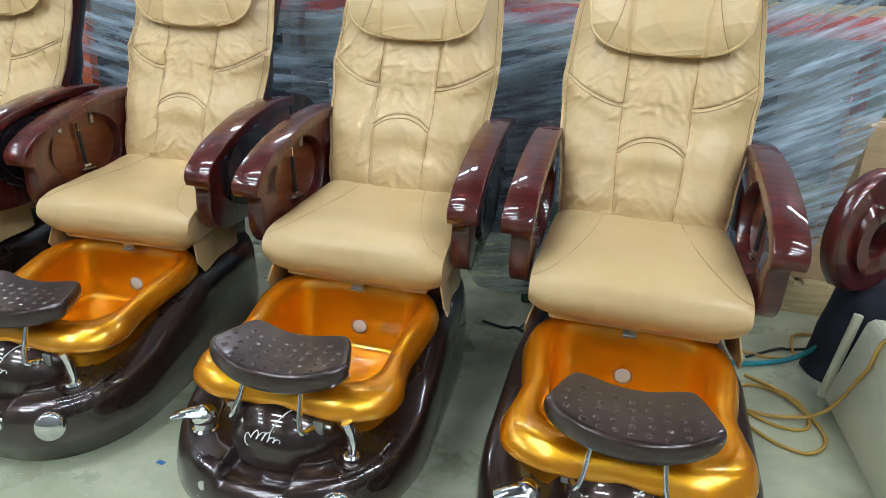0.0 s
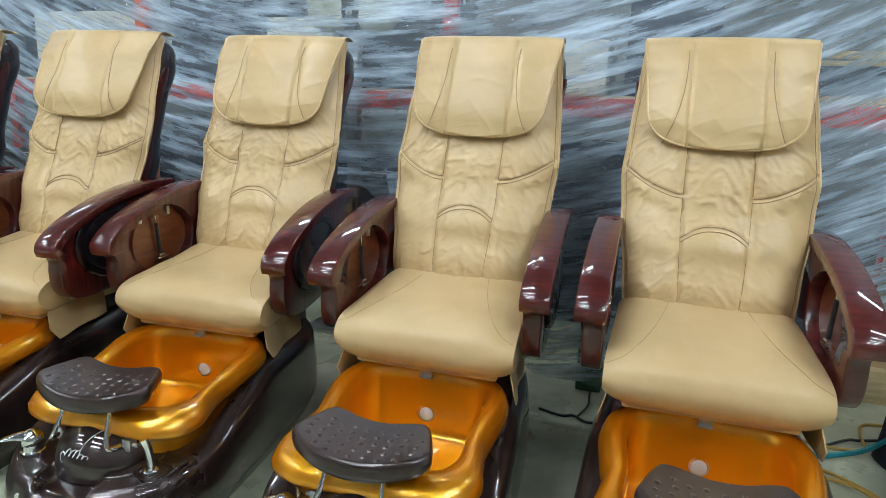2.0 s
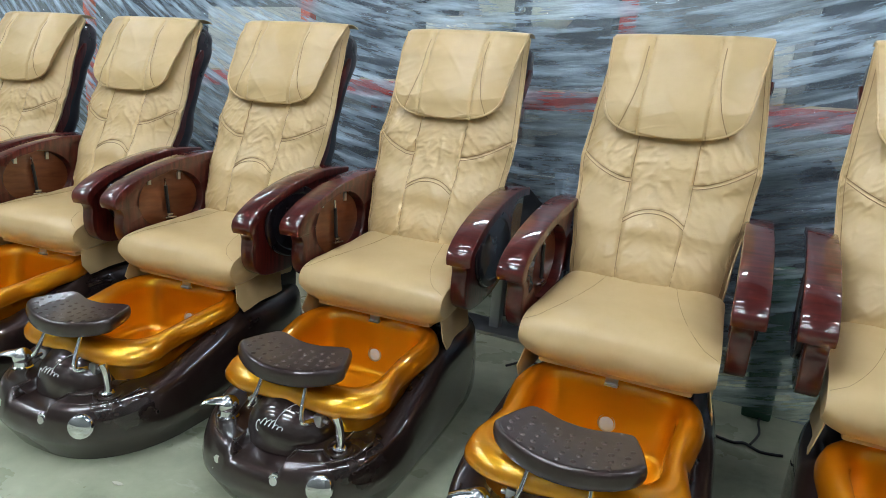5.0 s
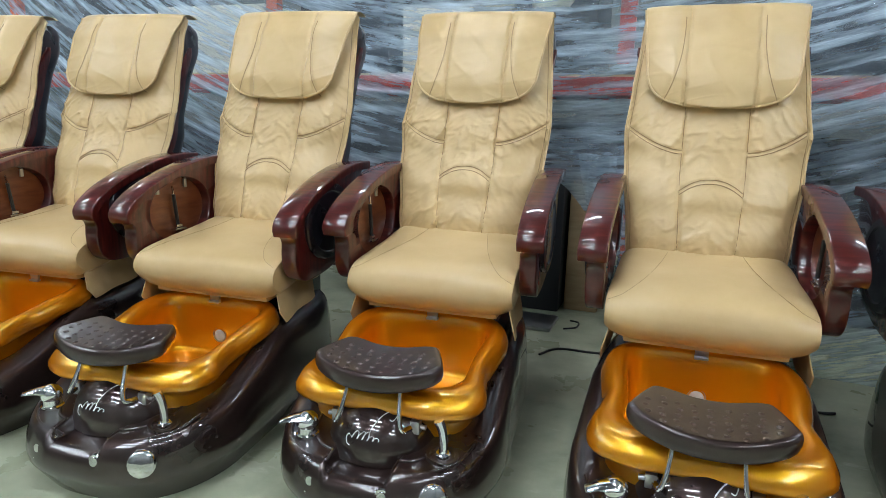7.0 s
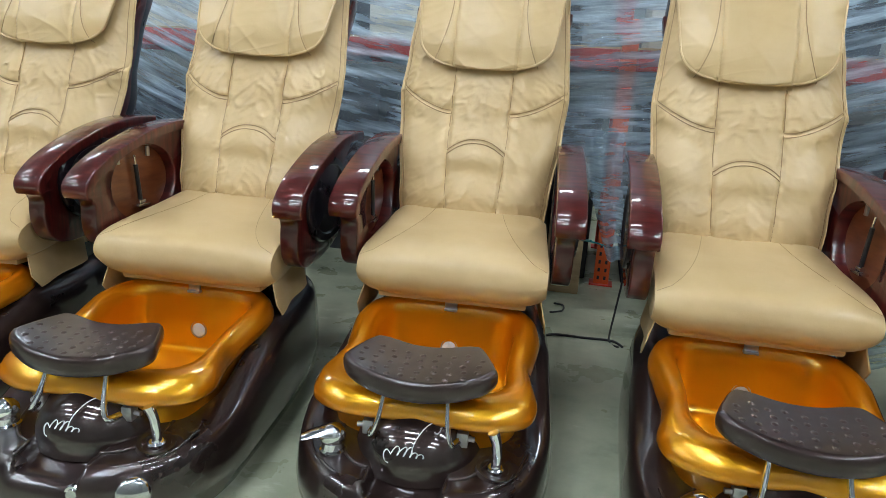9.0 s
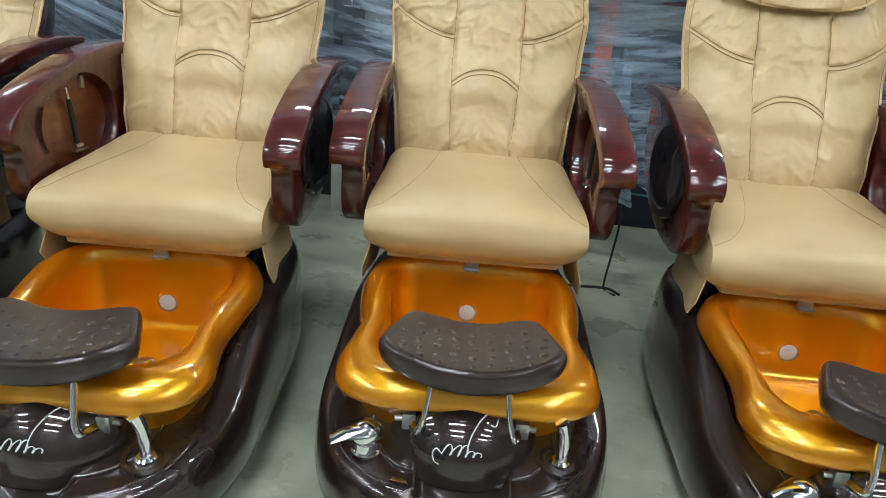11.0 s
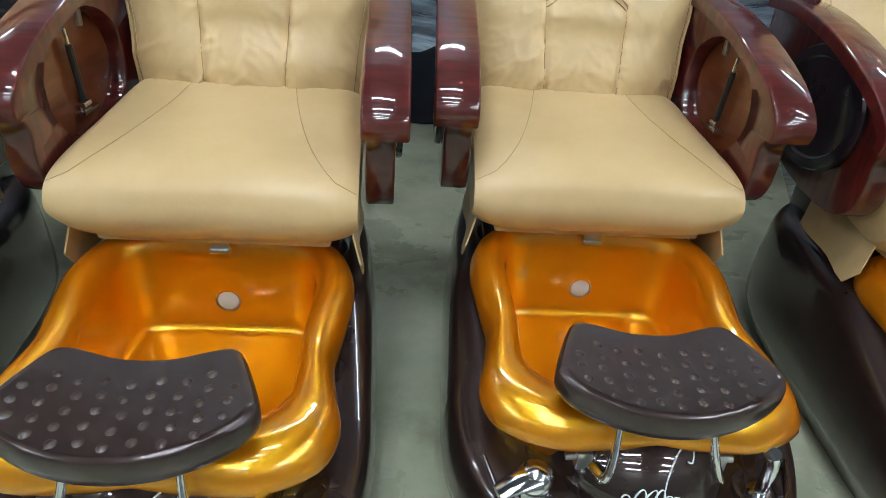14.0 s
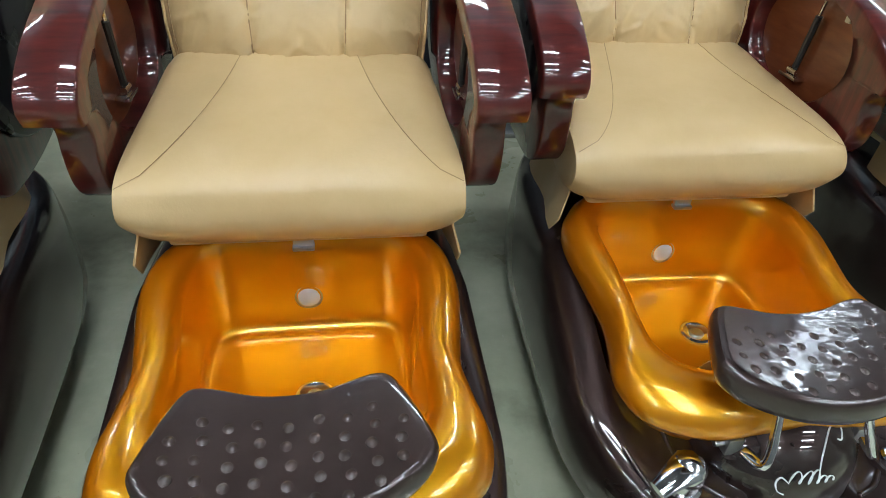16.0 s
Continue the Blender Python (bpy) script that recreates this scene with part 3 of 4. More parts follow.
def build_tub(parent):
    o, i, f = both_sides(RIM), both_sides(INNER), both_sides(FLOOR)
    rings = [
        [Vector((q.x, q.y, rim_z(q.y) - 0.20)) for q in (a.lerp(b, 0.62) for a, b in zip(o, i))],
        [Vector((q.x, q.y, rim_z(q.y) - 0.10)) for q in (a.lerp(b, 0.45) for a, b in zip(o, i))],
        [Vector((q.x, q.y, rim_z(q.y) - 0.066)) for q in (a.lerp(b, 0.32) for a, b in zip(o, i))],
        [Vector((p.x * 0.955, -0.26 + (p.y + 0.26) * 0.955, rim_z(p.y) - 0.063)) for p in o],
        [Vector((p.x * 0.995, -0.26 + (p.y + 0.26) * 0.995, rim_z(p.y) - 0.060)) for p in o],
        [Vector((p.x * 1.005, -0.26 + (p.y + 0.26) * 1.005, rim_z(p.y) - 0.052)) for p in o],
        [Vector((p.x, p.y, rim_z(p.y) - 0.036)) for p in o],
        [Vector((q.x, q.y, rim_z(q.y) - 0.010)) for q in (a.lerp(b, 0.14) for a, b in zip(o, i))],
        [Vector((q.x, q.y, rim_z(q.y) + 0.001)) for q in (a.lerp(b, 0.30) for a, b in zip(o, i))],
        [Vector((q.x, q.y, rim_z(q.y) + 0.004)) for q in (a.lerp(b, 0.50) for a, b in zip(o, i))],
        [Vector((q.x, q.y, rim_z(q.y) - 0.001)) for q in (a.lerp(b, 0.72) for a, b in zip(o, i))],
        [Vector((q.x, q.y, rim_z(q.y) - 0.013)) for q in (a.lerp(b, 0.90) for a, b in zip(o, i))],
        [Vector((p.x, p.y, rim_z(p.y) - 0.036)) for p in i],
    ]
    for k in (0.04, 0.10, 0.2, 0.35, 0.55, 0.75, 0.88):
        rings.append([Vector((a.x + (b.x - a.x) * k * 0.9, a.y + (b.y - a.y) * k * 0.9, rim_z(a.y) - 0.036 + (TUB_FLOOR - rim_z(a.y) + 0.036) * k)) for a, b in zip(i, f)])
    for k, z in ((0.985, 0.010), (0.95, 0.004), (0.88, 0.001), (0.70, 0.0), (0.4, -0.002), (0.1, -0.003)):
        rings.append([Vector((p.x * k, -0.20 + (p.y + 0.20) * k, TUB_FLOOR + z)) for p in f])
    tub = part("foot_tub", loft(rings, cap0=False), AMBER, parent, "glossy amber pearl foot tub with rolled rim", 60)
    part("filter_disc", lathe([(0.0, 0.006), (0.019, 0.006), (0.0235, 0.004), (0.0245, -0.010)], (0.0, -0.012, 0.283), (0, -1, 0.05), 22), PLASTIC_GREY, tub, "round pale suction grille")
    part("filter_ring", lathe([(0.0235, 0.004), (0.029, 0.0045), (0.031, 0.001), (0.031, -0.010)], (0.0, -0.012, 0.283), (0, -1, 0.05), 24), STEEL, tub, "dull metal ring round the grille")
    drain = part("drain", lathe([(0.020, 0.000), (0.030, 0.004), (0.036, 0.002), (0.037, -0.004)], (0.012, -0.215, 0.203), (0, 0, 1), 24), CHROME, tub, "chrome drain ring")
    part("plug", lathe([(0.0, 0.003), (0.014, 0.003), (0.017, 0.0)], (0.012, -0.215, 0.203), (0, 0, 1), 18), STEEL, drain)
    bm = box(-0.020, 0.020, -0.036, -0.026, 0.425, 0.462, 0.003)
    box(-0.021, 0.021, -0.044, -0.024, 0.420, 0.428, 0.002, bm)
    part("clip", bm, STEEL, tub, "small metal clip under the seat")
    return tub


def hull_ring(z, half, front, back, lift, n=400, notch=0.0):
    ring = []
    for k in range(n):
        a = 2 * math.pi * k / n
        ca, sa = math.cos(a), math.sin(a)
        pw = 0.86 if sa < 0 else 0.42
        px = 0.72 if sa < 0 else 0.5
        y = -0.36 + (sa * abs(front + 0.36) if sa < 0 else abs(sa) ** pw * (back + 0.36))
        w = half * (1 - (0.10 * max(0, (y + 0.36) / 0.9)))
        x = w * math.copysign(abs(ca) ** px, ca)
        f = max(0, min(1, (0.100 - abs(x)) / 0.018))
        cut = notch * f * f * (3 - 2 * f) if y < -0.5 else 0
        ring.append(Vector((x, y, z - cut + lift * max(0, min(1, (y + 0.62) / 0.55)) ** 1.3)))
    return ring


def build_base(parent):
    rings = [hull_ring(0.0, 0.304, -0.682, 0.50, 0), hull_ring(0.008, 0.308, -0.688, 0.51, 0), hull_ring(0.078, 0.346, -0.731, 0.52, 0.0), hull_ring(0.090, 0.351, -0.737, 0.52, 0.006),
             hull_ring(0.12, 0.353, -0.740, 0.52, 0.03), hull_ring(0.16, 0.349, -0.732, 0.515, 0.065, notch=0.006), hull_ring(0.188, 0.343, -0.721, 0.51, 0.10, notch=0.020),
             hull_ring(0.200, 0.338, -0.712, 0.508, 0.12, notch=0.028), hull_ring(0.206, 0.332, -0.701, 0.505, 0.132, notch=0.032), hull_ring(0.209, 0.322, -0.684, 0.50, 0.145, notch=0.034), hull_ring(0.211, 0.302, -0.645, 0.49, 0.160, notch=0.034),
             hull_ring(0.213, 0.285, -0.600, 0.47, 0.165, notch=0.034), hull_ring(0.213, 0.268, -0.54, 0.40, 0.165, notch=0.02), hull_ring(0.200, 0.258, -0.47, 0.05, 0.16), hull_ring(0.12, 0.245, -0.45, 0.04, 0.10)]
    base = part("base", loft(rings, cap1=False), HULL, parent, "dark brown pearl spa base with moulded front", 45)
    # black dome under the front of the tub
    rings = []
    for k in range(13):
        a = math.pi / 2 * k / 12
        r, h = math.cos(a), math.sin(a)
        rings.append([Vector((0.170 * r * math.cos(t), -0.49 + 0.160 * r * math.sin(t), 0.180 + 0.165 * h ** 0.9)) for t in (2 * math.pi * j / 40 for j in range(40))])
    dome = part("dome", loft(rings), HULL, base, "glossy dark brown dome with a white printed mark")
    on_dome = lambda x, z: Vector((x, -0.49 - 0.160 * math.sqrt(max(0.02, 1 - (x / 0.170) ** 2 - (max(0, z - 0.180) / 0.165) ** 2.2)) - 0.0015, z))
    bm = bmesh.new()
    # one slanting looped line with a long swash over it
    loops = []
    heights = (0.013, 0.005, 0.014, 0.006, 0.005, 0.003)
    for k in range(121):
        a = 2 * math.pi * 5 * k / 120
        h = lerp_table(list(enumerate(heights)), 5 * k / 120)
        up = h * (1 - math.cos(a))
        loops.append((-0.044 + 0.078 * k / 120 - 0.004 * math.sin(a) + 0.5 * up, 0.234 + up))
    swash = [(0.004, 0.236), (0.012, 0.268), (0.032, 0.292), (0.056, 0.299), (0.068, 0.291), (0.062, 0.280), (0.052, 0.283)]
    tail = [(-0.044, 0.232), (-0.056, 0.240), (-0.064, 0.230), (-0.060, 0.216), (-0.050, 0.212)]
    for st, n in ((loops, 240), (swash, 40), (tail, 30)):
        pts = [on_dome(p.x, p.y + 0.020) for p in spline([(x, z, 0) for x, z in st], n)]
        tube(pts, 0.0014, bm, 5, taper=[0.5 + 0.7 * abs(math.sin(q * 0.13)) for q in range(n)])
    part("printed_mark", bm, LOGO, dome, "white looping printed mark")
    # moulded ridge round the dome, with the notch in front
    ridge = spline([(-0.205, -0.48, 0.240), (-0.19, -0.56, 0.219), (-0.145, -0.62, 0.214), (-0.100, -0.640, 0.212)], 30)
    for s in (-1, 1):
        part("moulded_ridge", tube([(s * p.x, p.y, p.z) for p in ridge], 0.005, sides=10), HULL, base)
        part("moulded_ridge", tube(spline([(s * 0.098, -0.640, 0.212), (s * 0.096, -0.675, 0.206), (s * 0.105, -0.686, 0.203), (s * 0.17, -0.668, 0.204), (s * 0.22, -0.632, 0.208), (s * 0.26, -0.585, 0.214), (s * 0.285, -0.52, 0.235)], 40), 0.0042, sides=10), HULL, base)
    # front controls
    for x, z, y, r in ((-0.13, 0.150, -0.708, 0.022), (0.082, 0.150, -0.718, 0.023)):
        k = part("jet_button", lathe([(r, -0.004), (r, 0.006), (r * 0.85, 0.010), (r * 0.6, 0.010), (r * 0.55, 0.014), (0.0, 0.014)], (x, y, z), (x * 0.9, -1, 0.22), 22), CHROME, base, "small chrome air button")
        for row in range(2):
            bz = z - r - 0.008 - 0.006 * row
            part("caption_bar", box(x - 0.016 + 0.004 * row, x + 0.016 - 0.004 * row, y - 0.016, y - 0.0145, bz - 0.0014, bz + 0.0014, 0), PLASTIC_GREY, k, "tiny pale caption bar")
    dial = part("dial", lathe([(0.040, -0.006), (0.042, 0.012), (0.039, 0.026), (0.034, 0.030), (0.0, 0.031)], (0.205, -0.674, 0.146), (0.5, -1, 0.25), 18), CHROME, base, "large fluted chrome diverter knob")
    # mixer tap
    tap = part("mixer_tap", lathe([(0.034, 0.0), (0.034, 0.006), (0.029, 0.010), (0.027, 0.026), (0.031, 0.030), (0.033, 0.042), (0.030, 0.056), (0.020, 0.068), (0.008, 0.073), (0.0, 0.074)], (-0.205, -0.590, 0.214), (0, 0, 1), 22), CHROME, base, "chrome single lever mixer tap")
    rings = []
    for f in np.linspace(0, 1, 8):
        c = Vector((-0.205 - 0.070 * f, -0.590 - 0.035 * f, 0.266 + 0.012 * f - 0.018 * f * f))
        w, h = 0.031 - 0.015 * f, 0.016 - 0.011 * f
        rings.append([c + Vector((0.3 * w * math.cos(a), -w * math.cos(a), h * math.sin(a))) for a in (2 * math.pi * k / 12 for k in range(12))])
    part("lever", loft(rings), CHROME, tap)
    # hand shower in its cup
    part("shower_cup", lathe([(0.048, 0.000), (0.046, 0.010), (0.036, 0.008), (0.030, -0.002), (0.0, -0.003)], (0.205, -0.580, 0.214), (0.1, -0.1, 1), 24), HULL, base)
    spray = part("hand_shower", tube(spline([(0.207, -0.582, 0.214), (0.209, -0.583, 0.250), (0.206, -0.586, 0.292), (0.196, -0.590, 0.325)], 14), 0.0125, sides=14, taper=[1.35, 1.3, 1.0, 0.95, 0.95, 0.95, 1, 1, 1, 1.02, 1.05, 1.1, 1.15, 1.15]), CHROME, base, "chrome hand shower standing in its cup")
    part("shower_collar", lathe([(0.022, 0), (0.022, 0.012), (0.018, 0.016), (0.0, 0.016)], (0.207, -0.582, 0.212), (0, 0, 1), 20), CHROME, spray)
    return base


PADLINE = [(0, -0.446), (0.05, -0.442), (0.095, -0.430), (0.125, -0.425), (0.146, -0.434), (0.168, -0.478), (0.190, -0.538), (0.191, -0.562), (0.165, -0.592), (0.09, -0.626), (0, -0.638)]


def build_footrest(parent, seed):
    rest = new("footrest")
    rest.parent = parent
    rest["label"] = "brown kidney-shaped footrest with nodules under clear film"
    line = both_sides(PADLINE, 80)
    c = Vector((0, -0.535, 0))
    tilt = lambda y: 0.455 + 0.10 * (y + 0.53)
    rings = []
    for k, dz in ((0.86, -0.050), (0.95, -0.048), (0.985, -0.041), (1.0, -0.029), (1.0, -0.016), (0.985, -0.006), (0.955, 0.0), (0.90, 0.002), (0.6, 0.0), (0.25, 0.0)):
        rings.append([Vector((p.x * k, c.y + (p.y - c.y) * k, tilt(c.y + (p.y - c.y) * k) + dz + 0.016 * (abs(p.x * k) / 0.19) ** 2)) for p in line])
    pad = part("pad", loft(rings), PAD, rest)
    def top_z(x, y):
        return tilt(y) + 0.016 * (x / 0.19) ** 2 + 0.001
    rings = [[Vector((p.x * k, c.y + (p.y - c.y) * k, tilt(c.y + (p.y - c.y) * k) + 0.0035 + 0.016 * (abs(p.x * k) / 0.19) ** 2)) for p in line] for k in (0.90, 0.7, 0.5, 0.3, 0.1)]
    part("film", loft(rings, cap0=False), PADTOP, pad, "clear film over the dimpled top")
    proto = lathe([(0.0105, -0.0016), (0.0085, -0.0004), (0.0060, 0.0014), (0.0030, 0.0024), (0.0, 0.0027)], (0, 0, 0), (0, 0, 1), 10)
    me = bpy.data.meshes.new("nodule")
    proto.to_mesh(me)
    proto.free()
    me.materials.append(PAD)
    for f in me.polygons:
        f.use_smooth = True
    for q in range(9):
        x = -0.148 + q * 0.037
        lo, hi = -0.614 + 0.9 * x * x, -0.470 + 0.022 * math.cos(x * 9 + math.pi)
        for r in range(5):
            y = lo + (hi - lo) * (r + 0.25 * (q % 2)) / 4.4
            if abs(x) > 0.14 and r in (0, 4):
                continue
            ob = new("nodule", me)
            ob.parent = pad
            ob.matrix_basis = pose(x + 0.004 * math.sin(r * 2.1 + q), y, top_z(x, y) + 0.0024)
    for s in (-1, 1):
        part("post", tube(spline([(s * 0.078, -0.570, 0.410), (s * 0.082, -0.592, 0.36), (s * 0.090, -0.614, 0.315), (s * 0.100, -0.618, 0.290), (s * 0.112, -0.585, 0.285)], 18), 0.0095, sides=12, flat=0.7), CHROME, rest, "bent chrome support bar")
        bm = tube([(s * 0.075, -0.560, 0.285), (s * 0.150, -0.560, 0.280)], 0.007, sides=10)
        box(s * 0.12 - 0.014, s * 0.12 + 0.014, -0.575, -0.545, 0.262, 0.300, 0.003, bm)
        part("hinge", bm, STEEL, rest)
    return rest


def build_chair(seed, rest_move=(0, 0, 0, 0)):
    chair = tagged(new("pedicure_chair"), "tan leather pedicure spa chair with amber foot tub and cherry arms", "pedicure chair", "row of pedicure chairs")
    build_base(chair)
    build_tub(chair)
    build_seat(chair, seed)
    build_cover(chair, seed)
    build_head_flap(chair, seed)
    build_shell(chair)
    for s in (-1, 1):
        build_arm(chair, s)
    rest = build_footrest(chair, seed)
    dx, dy, dz, turn = rest_move
    rest.matrix_basis = pose(dx, dy - 0.53, dz, 0, 0, turn) @ pose(0, 0.53, 0)
    # the frame that carries the seat above the base
    part("seat_column", box(-0.20, 0.20, 0.10, 0.46, 0.30, 0.56, 0.03), SHELL, chair)
    return chair


SPOTS = [(0.440, 2.110, 1.0), (-0.421, 2.115, 1.5), (-1.327, 2.127, 4.0), (-2.153, 1.965, 4.0), (-3.015, 1.895, 5.5), (-3.800, 1.790, 6.5), (-4.640, 1.690, 7.0)]
RESTS = [(0.0, 0.015, 0.018, 0), (-0.004, 0, 0, -2), (0.0, 0, 0, 0), (0, 0, 0, 1.5), (0, 0, 0, 0), (0, 0, 0, 2), (0, 0, 0, 0)]
for k, (x, y, turn) in enumerate(SPOTS):
    build_chair(k + 1, RESTS[k]).matrix_basis = pose(x, y, 0, 0, 0, turn)

# ---- behind the chairs ----
def sheet():
    """Plastic sheeting hung from the rack, pulled into long slanting creases."""
    rows, cols = 280, 440
    verts, faces = [], []
    for j in range(cols + 1):
        u = j / cols
        for i in range(rows + 1):
            v = i / rows
            x = -7.0 + 8.05 * u
            low = lerp_table([(-7, 0.60), (-1.8, 0.62), (-1.42, 0.90), (-1.15, 0.90), (-0.78, 0.52), (-0.5, 0.40), (-0.25, 0.06), (0.3, 0.05), (0.7, 0.34), (1.05, 0.38)], x) + 0.03 * noise.noise(Vector((x * 4, 3, 1)))
            z = low + (2.95 - low) * v
            x += (0.06 + 0.26 * max(0, z - 0.4)) * u ** 10
            fan = 8.5 * (z - (0.085 if x < -1.2 else 0.16) * (x + 1.2) ** 2 + 0.03 * math.sin(2.1 * x))
            y = 3.10 + 0.10 * noise.noise(Vector((x * 0.6, z * 1.3, 1)))
            y += 0.034 * noise.noise(Vector((x * 0.55, fan * 0.6, 5))) + 0.013 * noise.noise(Vector((x * 0.9, fan * 1.8, 8))) + 0.006 * noise.noise(Vector((x * 1.3, fan * 4.2, 3)))
            verts.append((x, y, z))
    for j in range(cols):
        for i in range(rows):
            a = j * (rows + 1) + i
            faces.append((a, a + rows + 1, a + rows + 2, a + 1))
    me = bpy.data.meshes.new("plastic_sheet")
    me.from_pydata(verts, [], faces)
    me.materials.append(SHEET)
    for p in me.polygons:
        p.use_smooth = True
    return tagged(new("plastic_sheet", me), "creased translucent plastic sheeting hung over the racks", "plastic sheet")


sheet()


def drape():
    """The loose corner of sheeting that hangs down beside the upright."""
    rings = []
    for i in range(40):
        v = i / 39
        z = 0.98 - 0.56 * v
        rings.append([Vector((-0.98 + 0.16 * v ** 1.4 + 0.17 * u * (1 - 0.45 * v), 3.02 + 0.03 * math.sin(u * 9 + v * 3) + 0.01 * noise.noise(Vector((u * 4, v * 5, 2))), z)) for u in np.linspace(0, 1, 24)])
    ob = part("plastic_drape", loft(rings, closed=False), SHEET, None, "", 180)
    return tagged(ob, "loose hanging corner of clear plastic sheeting", "plastic sheet")


drape()


def rack():
    ob = tagged(new("pallet_rack"), "red steel pallet rack behind plastic sheeting", "pallet rack")
    for x in (-5.9, -3.35, -0.80, 1.75, 4.3):
        for y in (4.10, 5.10):
            bm = box(x - 0.045, x + 0.045, y - 0.035, y + 0.035, 0.0, 3.6 if x != -0.80 else (1.55 if y < 5 else 1.3), 0.004)
            post = part("upright", bm, RED if y > 5 else ORANGE, ob)
            if y < 5 and x == -0.80:
                for k in range(5):
                    for sx in (-0.02, 0.02):
                        part("slot", box(x + sx - 0.007, x + sx + 0.007, y - 0.0375, y - 0.034, 0.035 + k * 0.05, 0.058 + k * 0.05, 0.001), DARK, post)
            part("foot_plate", box(x - 0.07, x + 0.07, y - 0.06, y + 0.06, 0.0, 0.01, 0.002), RED, post)
    for z in (1.33, 2.95):
        for x0 in (-5.85, -3.30, -0.75, 1.80):
            for y in (4.055, 5.055):
                part("beam", box(x0, x0 + 2.45, y - 0.025, y + 0.025, z - 0.055, z + 0.055, 0.006), RED, ob)
    part("brace", box(-0.90, -0.82, 3.53, 3.57, 1.42, 3.0, 0.004), RED, ob)
    part("brace", box(-0.90, -0.82, 3.53, 4.08, 2.96, 3.0, 0.004), RED, ob)
    part("hanging_bar", box(-7.0, 1.95, 3.10, 3.14, 2.93, 2.97, 0.004), STEEL, ob)
    for x in (-3.35, -0.80, 1.75):
        part("hanging_arm", box(x - 0.02, x + 0.02, 3.10, 4.08, 2.97, 3.0, 0.003), STEEL, ob)
    return ob


rack()


def goods(name, x0, x1, y0, y1, z0, z1, mat, label, category="box", bevel=0.012):
    """A closed carton with a taped lid seam."""
    ob = tagged(new(name), label, category)
    part("body", box(x0, x1, y0, y1, z0, z1, bevel), mat, ob)
    part("tape", box(x0 - 0.001, x1 + 0.001, (y0 + y1) / 2 - 0.025, (y0 + y1) / 2 + 0.025, z1 - 0.04, z1 + 0.0015, 0.0008), PALE if mat is not PALE else CARD, ob)
    return ob


RACKGOODS = [(-5.7, -4.5, 0.75, DARK), (-4.4, -3.5, 1.0, NAVY), (-3.2, -2.3, 1.15, DARK), (-2.25, -1.55, 0.95, NAVY), (-1.5, -0.9, 1.1, DARK), (-0.68, 0.2, 1.12, NAVY), (0.25, 1.1, 1.05, DARK), (1.9, 3.2, 1.1, NAVY)]
for x0, x1, h, mat in RACKGOODS:
    goods("stored_carton", x0, x1, 4.16, 4.95, 0.0, h, mat, "dark wrapped carton on the floor under the rack", "carton")
setting("rack_deck", box(-5.9, 4.3, 4.08, 5.03, 1.386, 1.40, 0), PINE, "wooden rack shelf decking", "shelf")
UPPER = [(-5.6, -4.6, 0.9, DARK), (-4.5, -3.5, 0.5, PALE), (-3.2, -2.5, 0.75, NAVY), (-2.4, -1.9, 0.45, PALE), (-1.85, -1.1, 0.62, DARK), (-0.7, -0.1, 0.32, PALE), (0.0, 0.5, 0.55, NAVY), (1.65, 2.6, 0.7, DARK)]
for x0, x1, h, mat in UPPER:
    goods("shelf_carton", x0, x1, 4.2, 4.9, 1.40, 1.40 + h, mat, "wrapped carton on the rack shelf behind plastic", "carton")


def crate(x0, x1, y0, y1, z0, z1):
    ob = tagged(new("wooden_crate"), "open pale wooden crate frame on the rack shelf", "crate")
    w = 0.035
    for x in (x0, x1 - w):
        for y in (y0, y1 - w):
            part("post", box(x, x + w, y, y + w, z0 + w, z1 - w, 0.003), PINE, ob)
    for z in (z0, z1 - w):
        for y in (y0, y1 - w):
            part("rail", box(x0, x1, y, y + w, z, z + w, 0.003), PINE, ob)
        for x in (x0, x1 - w):
            part("rail", box(x, x + w, y0 + w, y1 - w, z, z + w, 0.003), PINE, ob)
    part("lining", box(x0 + 0.05, x1 - 0.05, y1 - 0.12, y1 - 0.06, z0 + w, z1 - w, 0.003), NAVY, ob)
    return ob


crate(0.95, 1.60, 4.10, 4.70, 1.402, 1.66)


def cream_seat():
    """A pale moulded part with two lobes and a chromed bolt, stored on a stand."""
    ob = tagged(new("moulded_part"), "pale cream moulded shell with a chrome bolt behind plastic", "moulded part")
    for s in (-1, 1):
        rings = []
        for i in range(12):
            a = math.pi * i / 11
            r = math.sin(a) ** 0.6
            rings.append([Vector((-1.37 + s * 0.15 + 0.13 * r * math.cos(t) - s * 0.02 * math.cos(a), 3.45 + 0.08 * r * math.sin(t), 1.82 - 0.16 * math.cos(a))) for t in (2 * math.pi * k / 24 for k in range(24))])
        part("lobe", loft(rings), CREAM, ob)
    part("wedge", loft([[Vector((-1.37 + x * k, y, z)) for x, z in ((-0.09, 1.92), (0.09, 1.92), (0.025, 1.66), (-0.025, 1.66))] for y, k in ((3.40, 1), (3.50, 1))]), DARK, ob)
    part("bolt", lathe([(0.022, 0), (0.022, 0.012), (0.016, 0.022), (0, 0.025)], (-1.37, 3.395, 1.76), (0, -1, 0), 18), CHROME, ob)
    part("stand", box(-1.40, -1.34, 3.44, 3.50, 0.0, 1.70, 0.005), STEEL, ob)
    part("stand_foot", box(-1.62, -1.12, 3.34, 3.60, 0.0, 0.02, 0.005), STEEL, ob)
    return ob


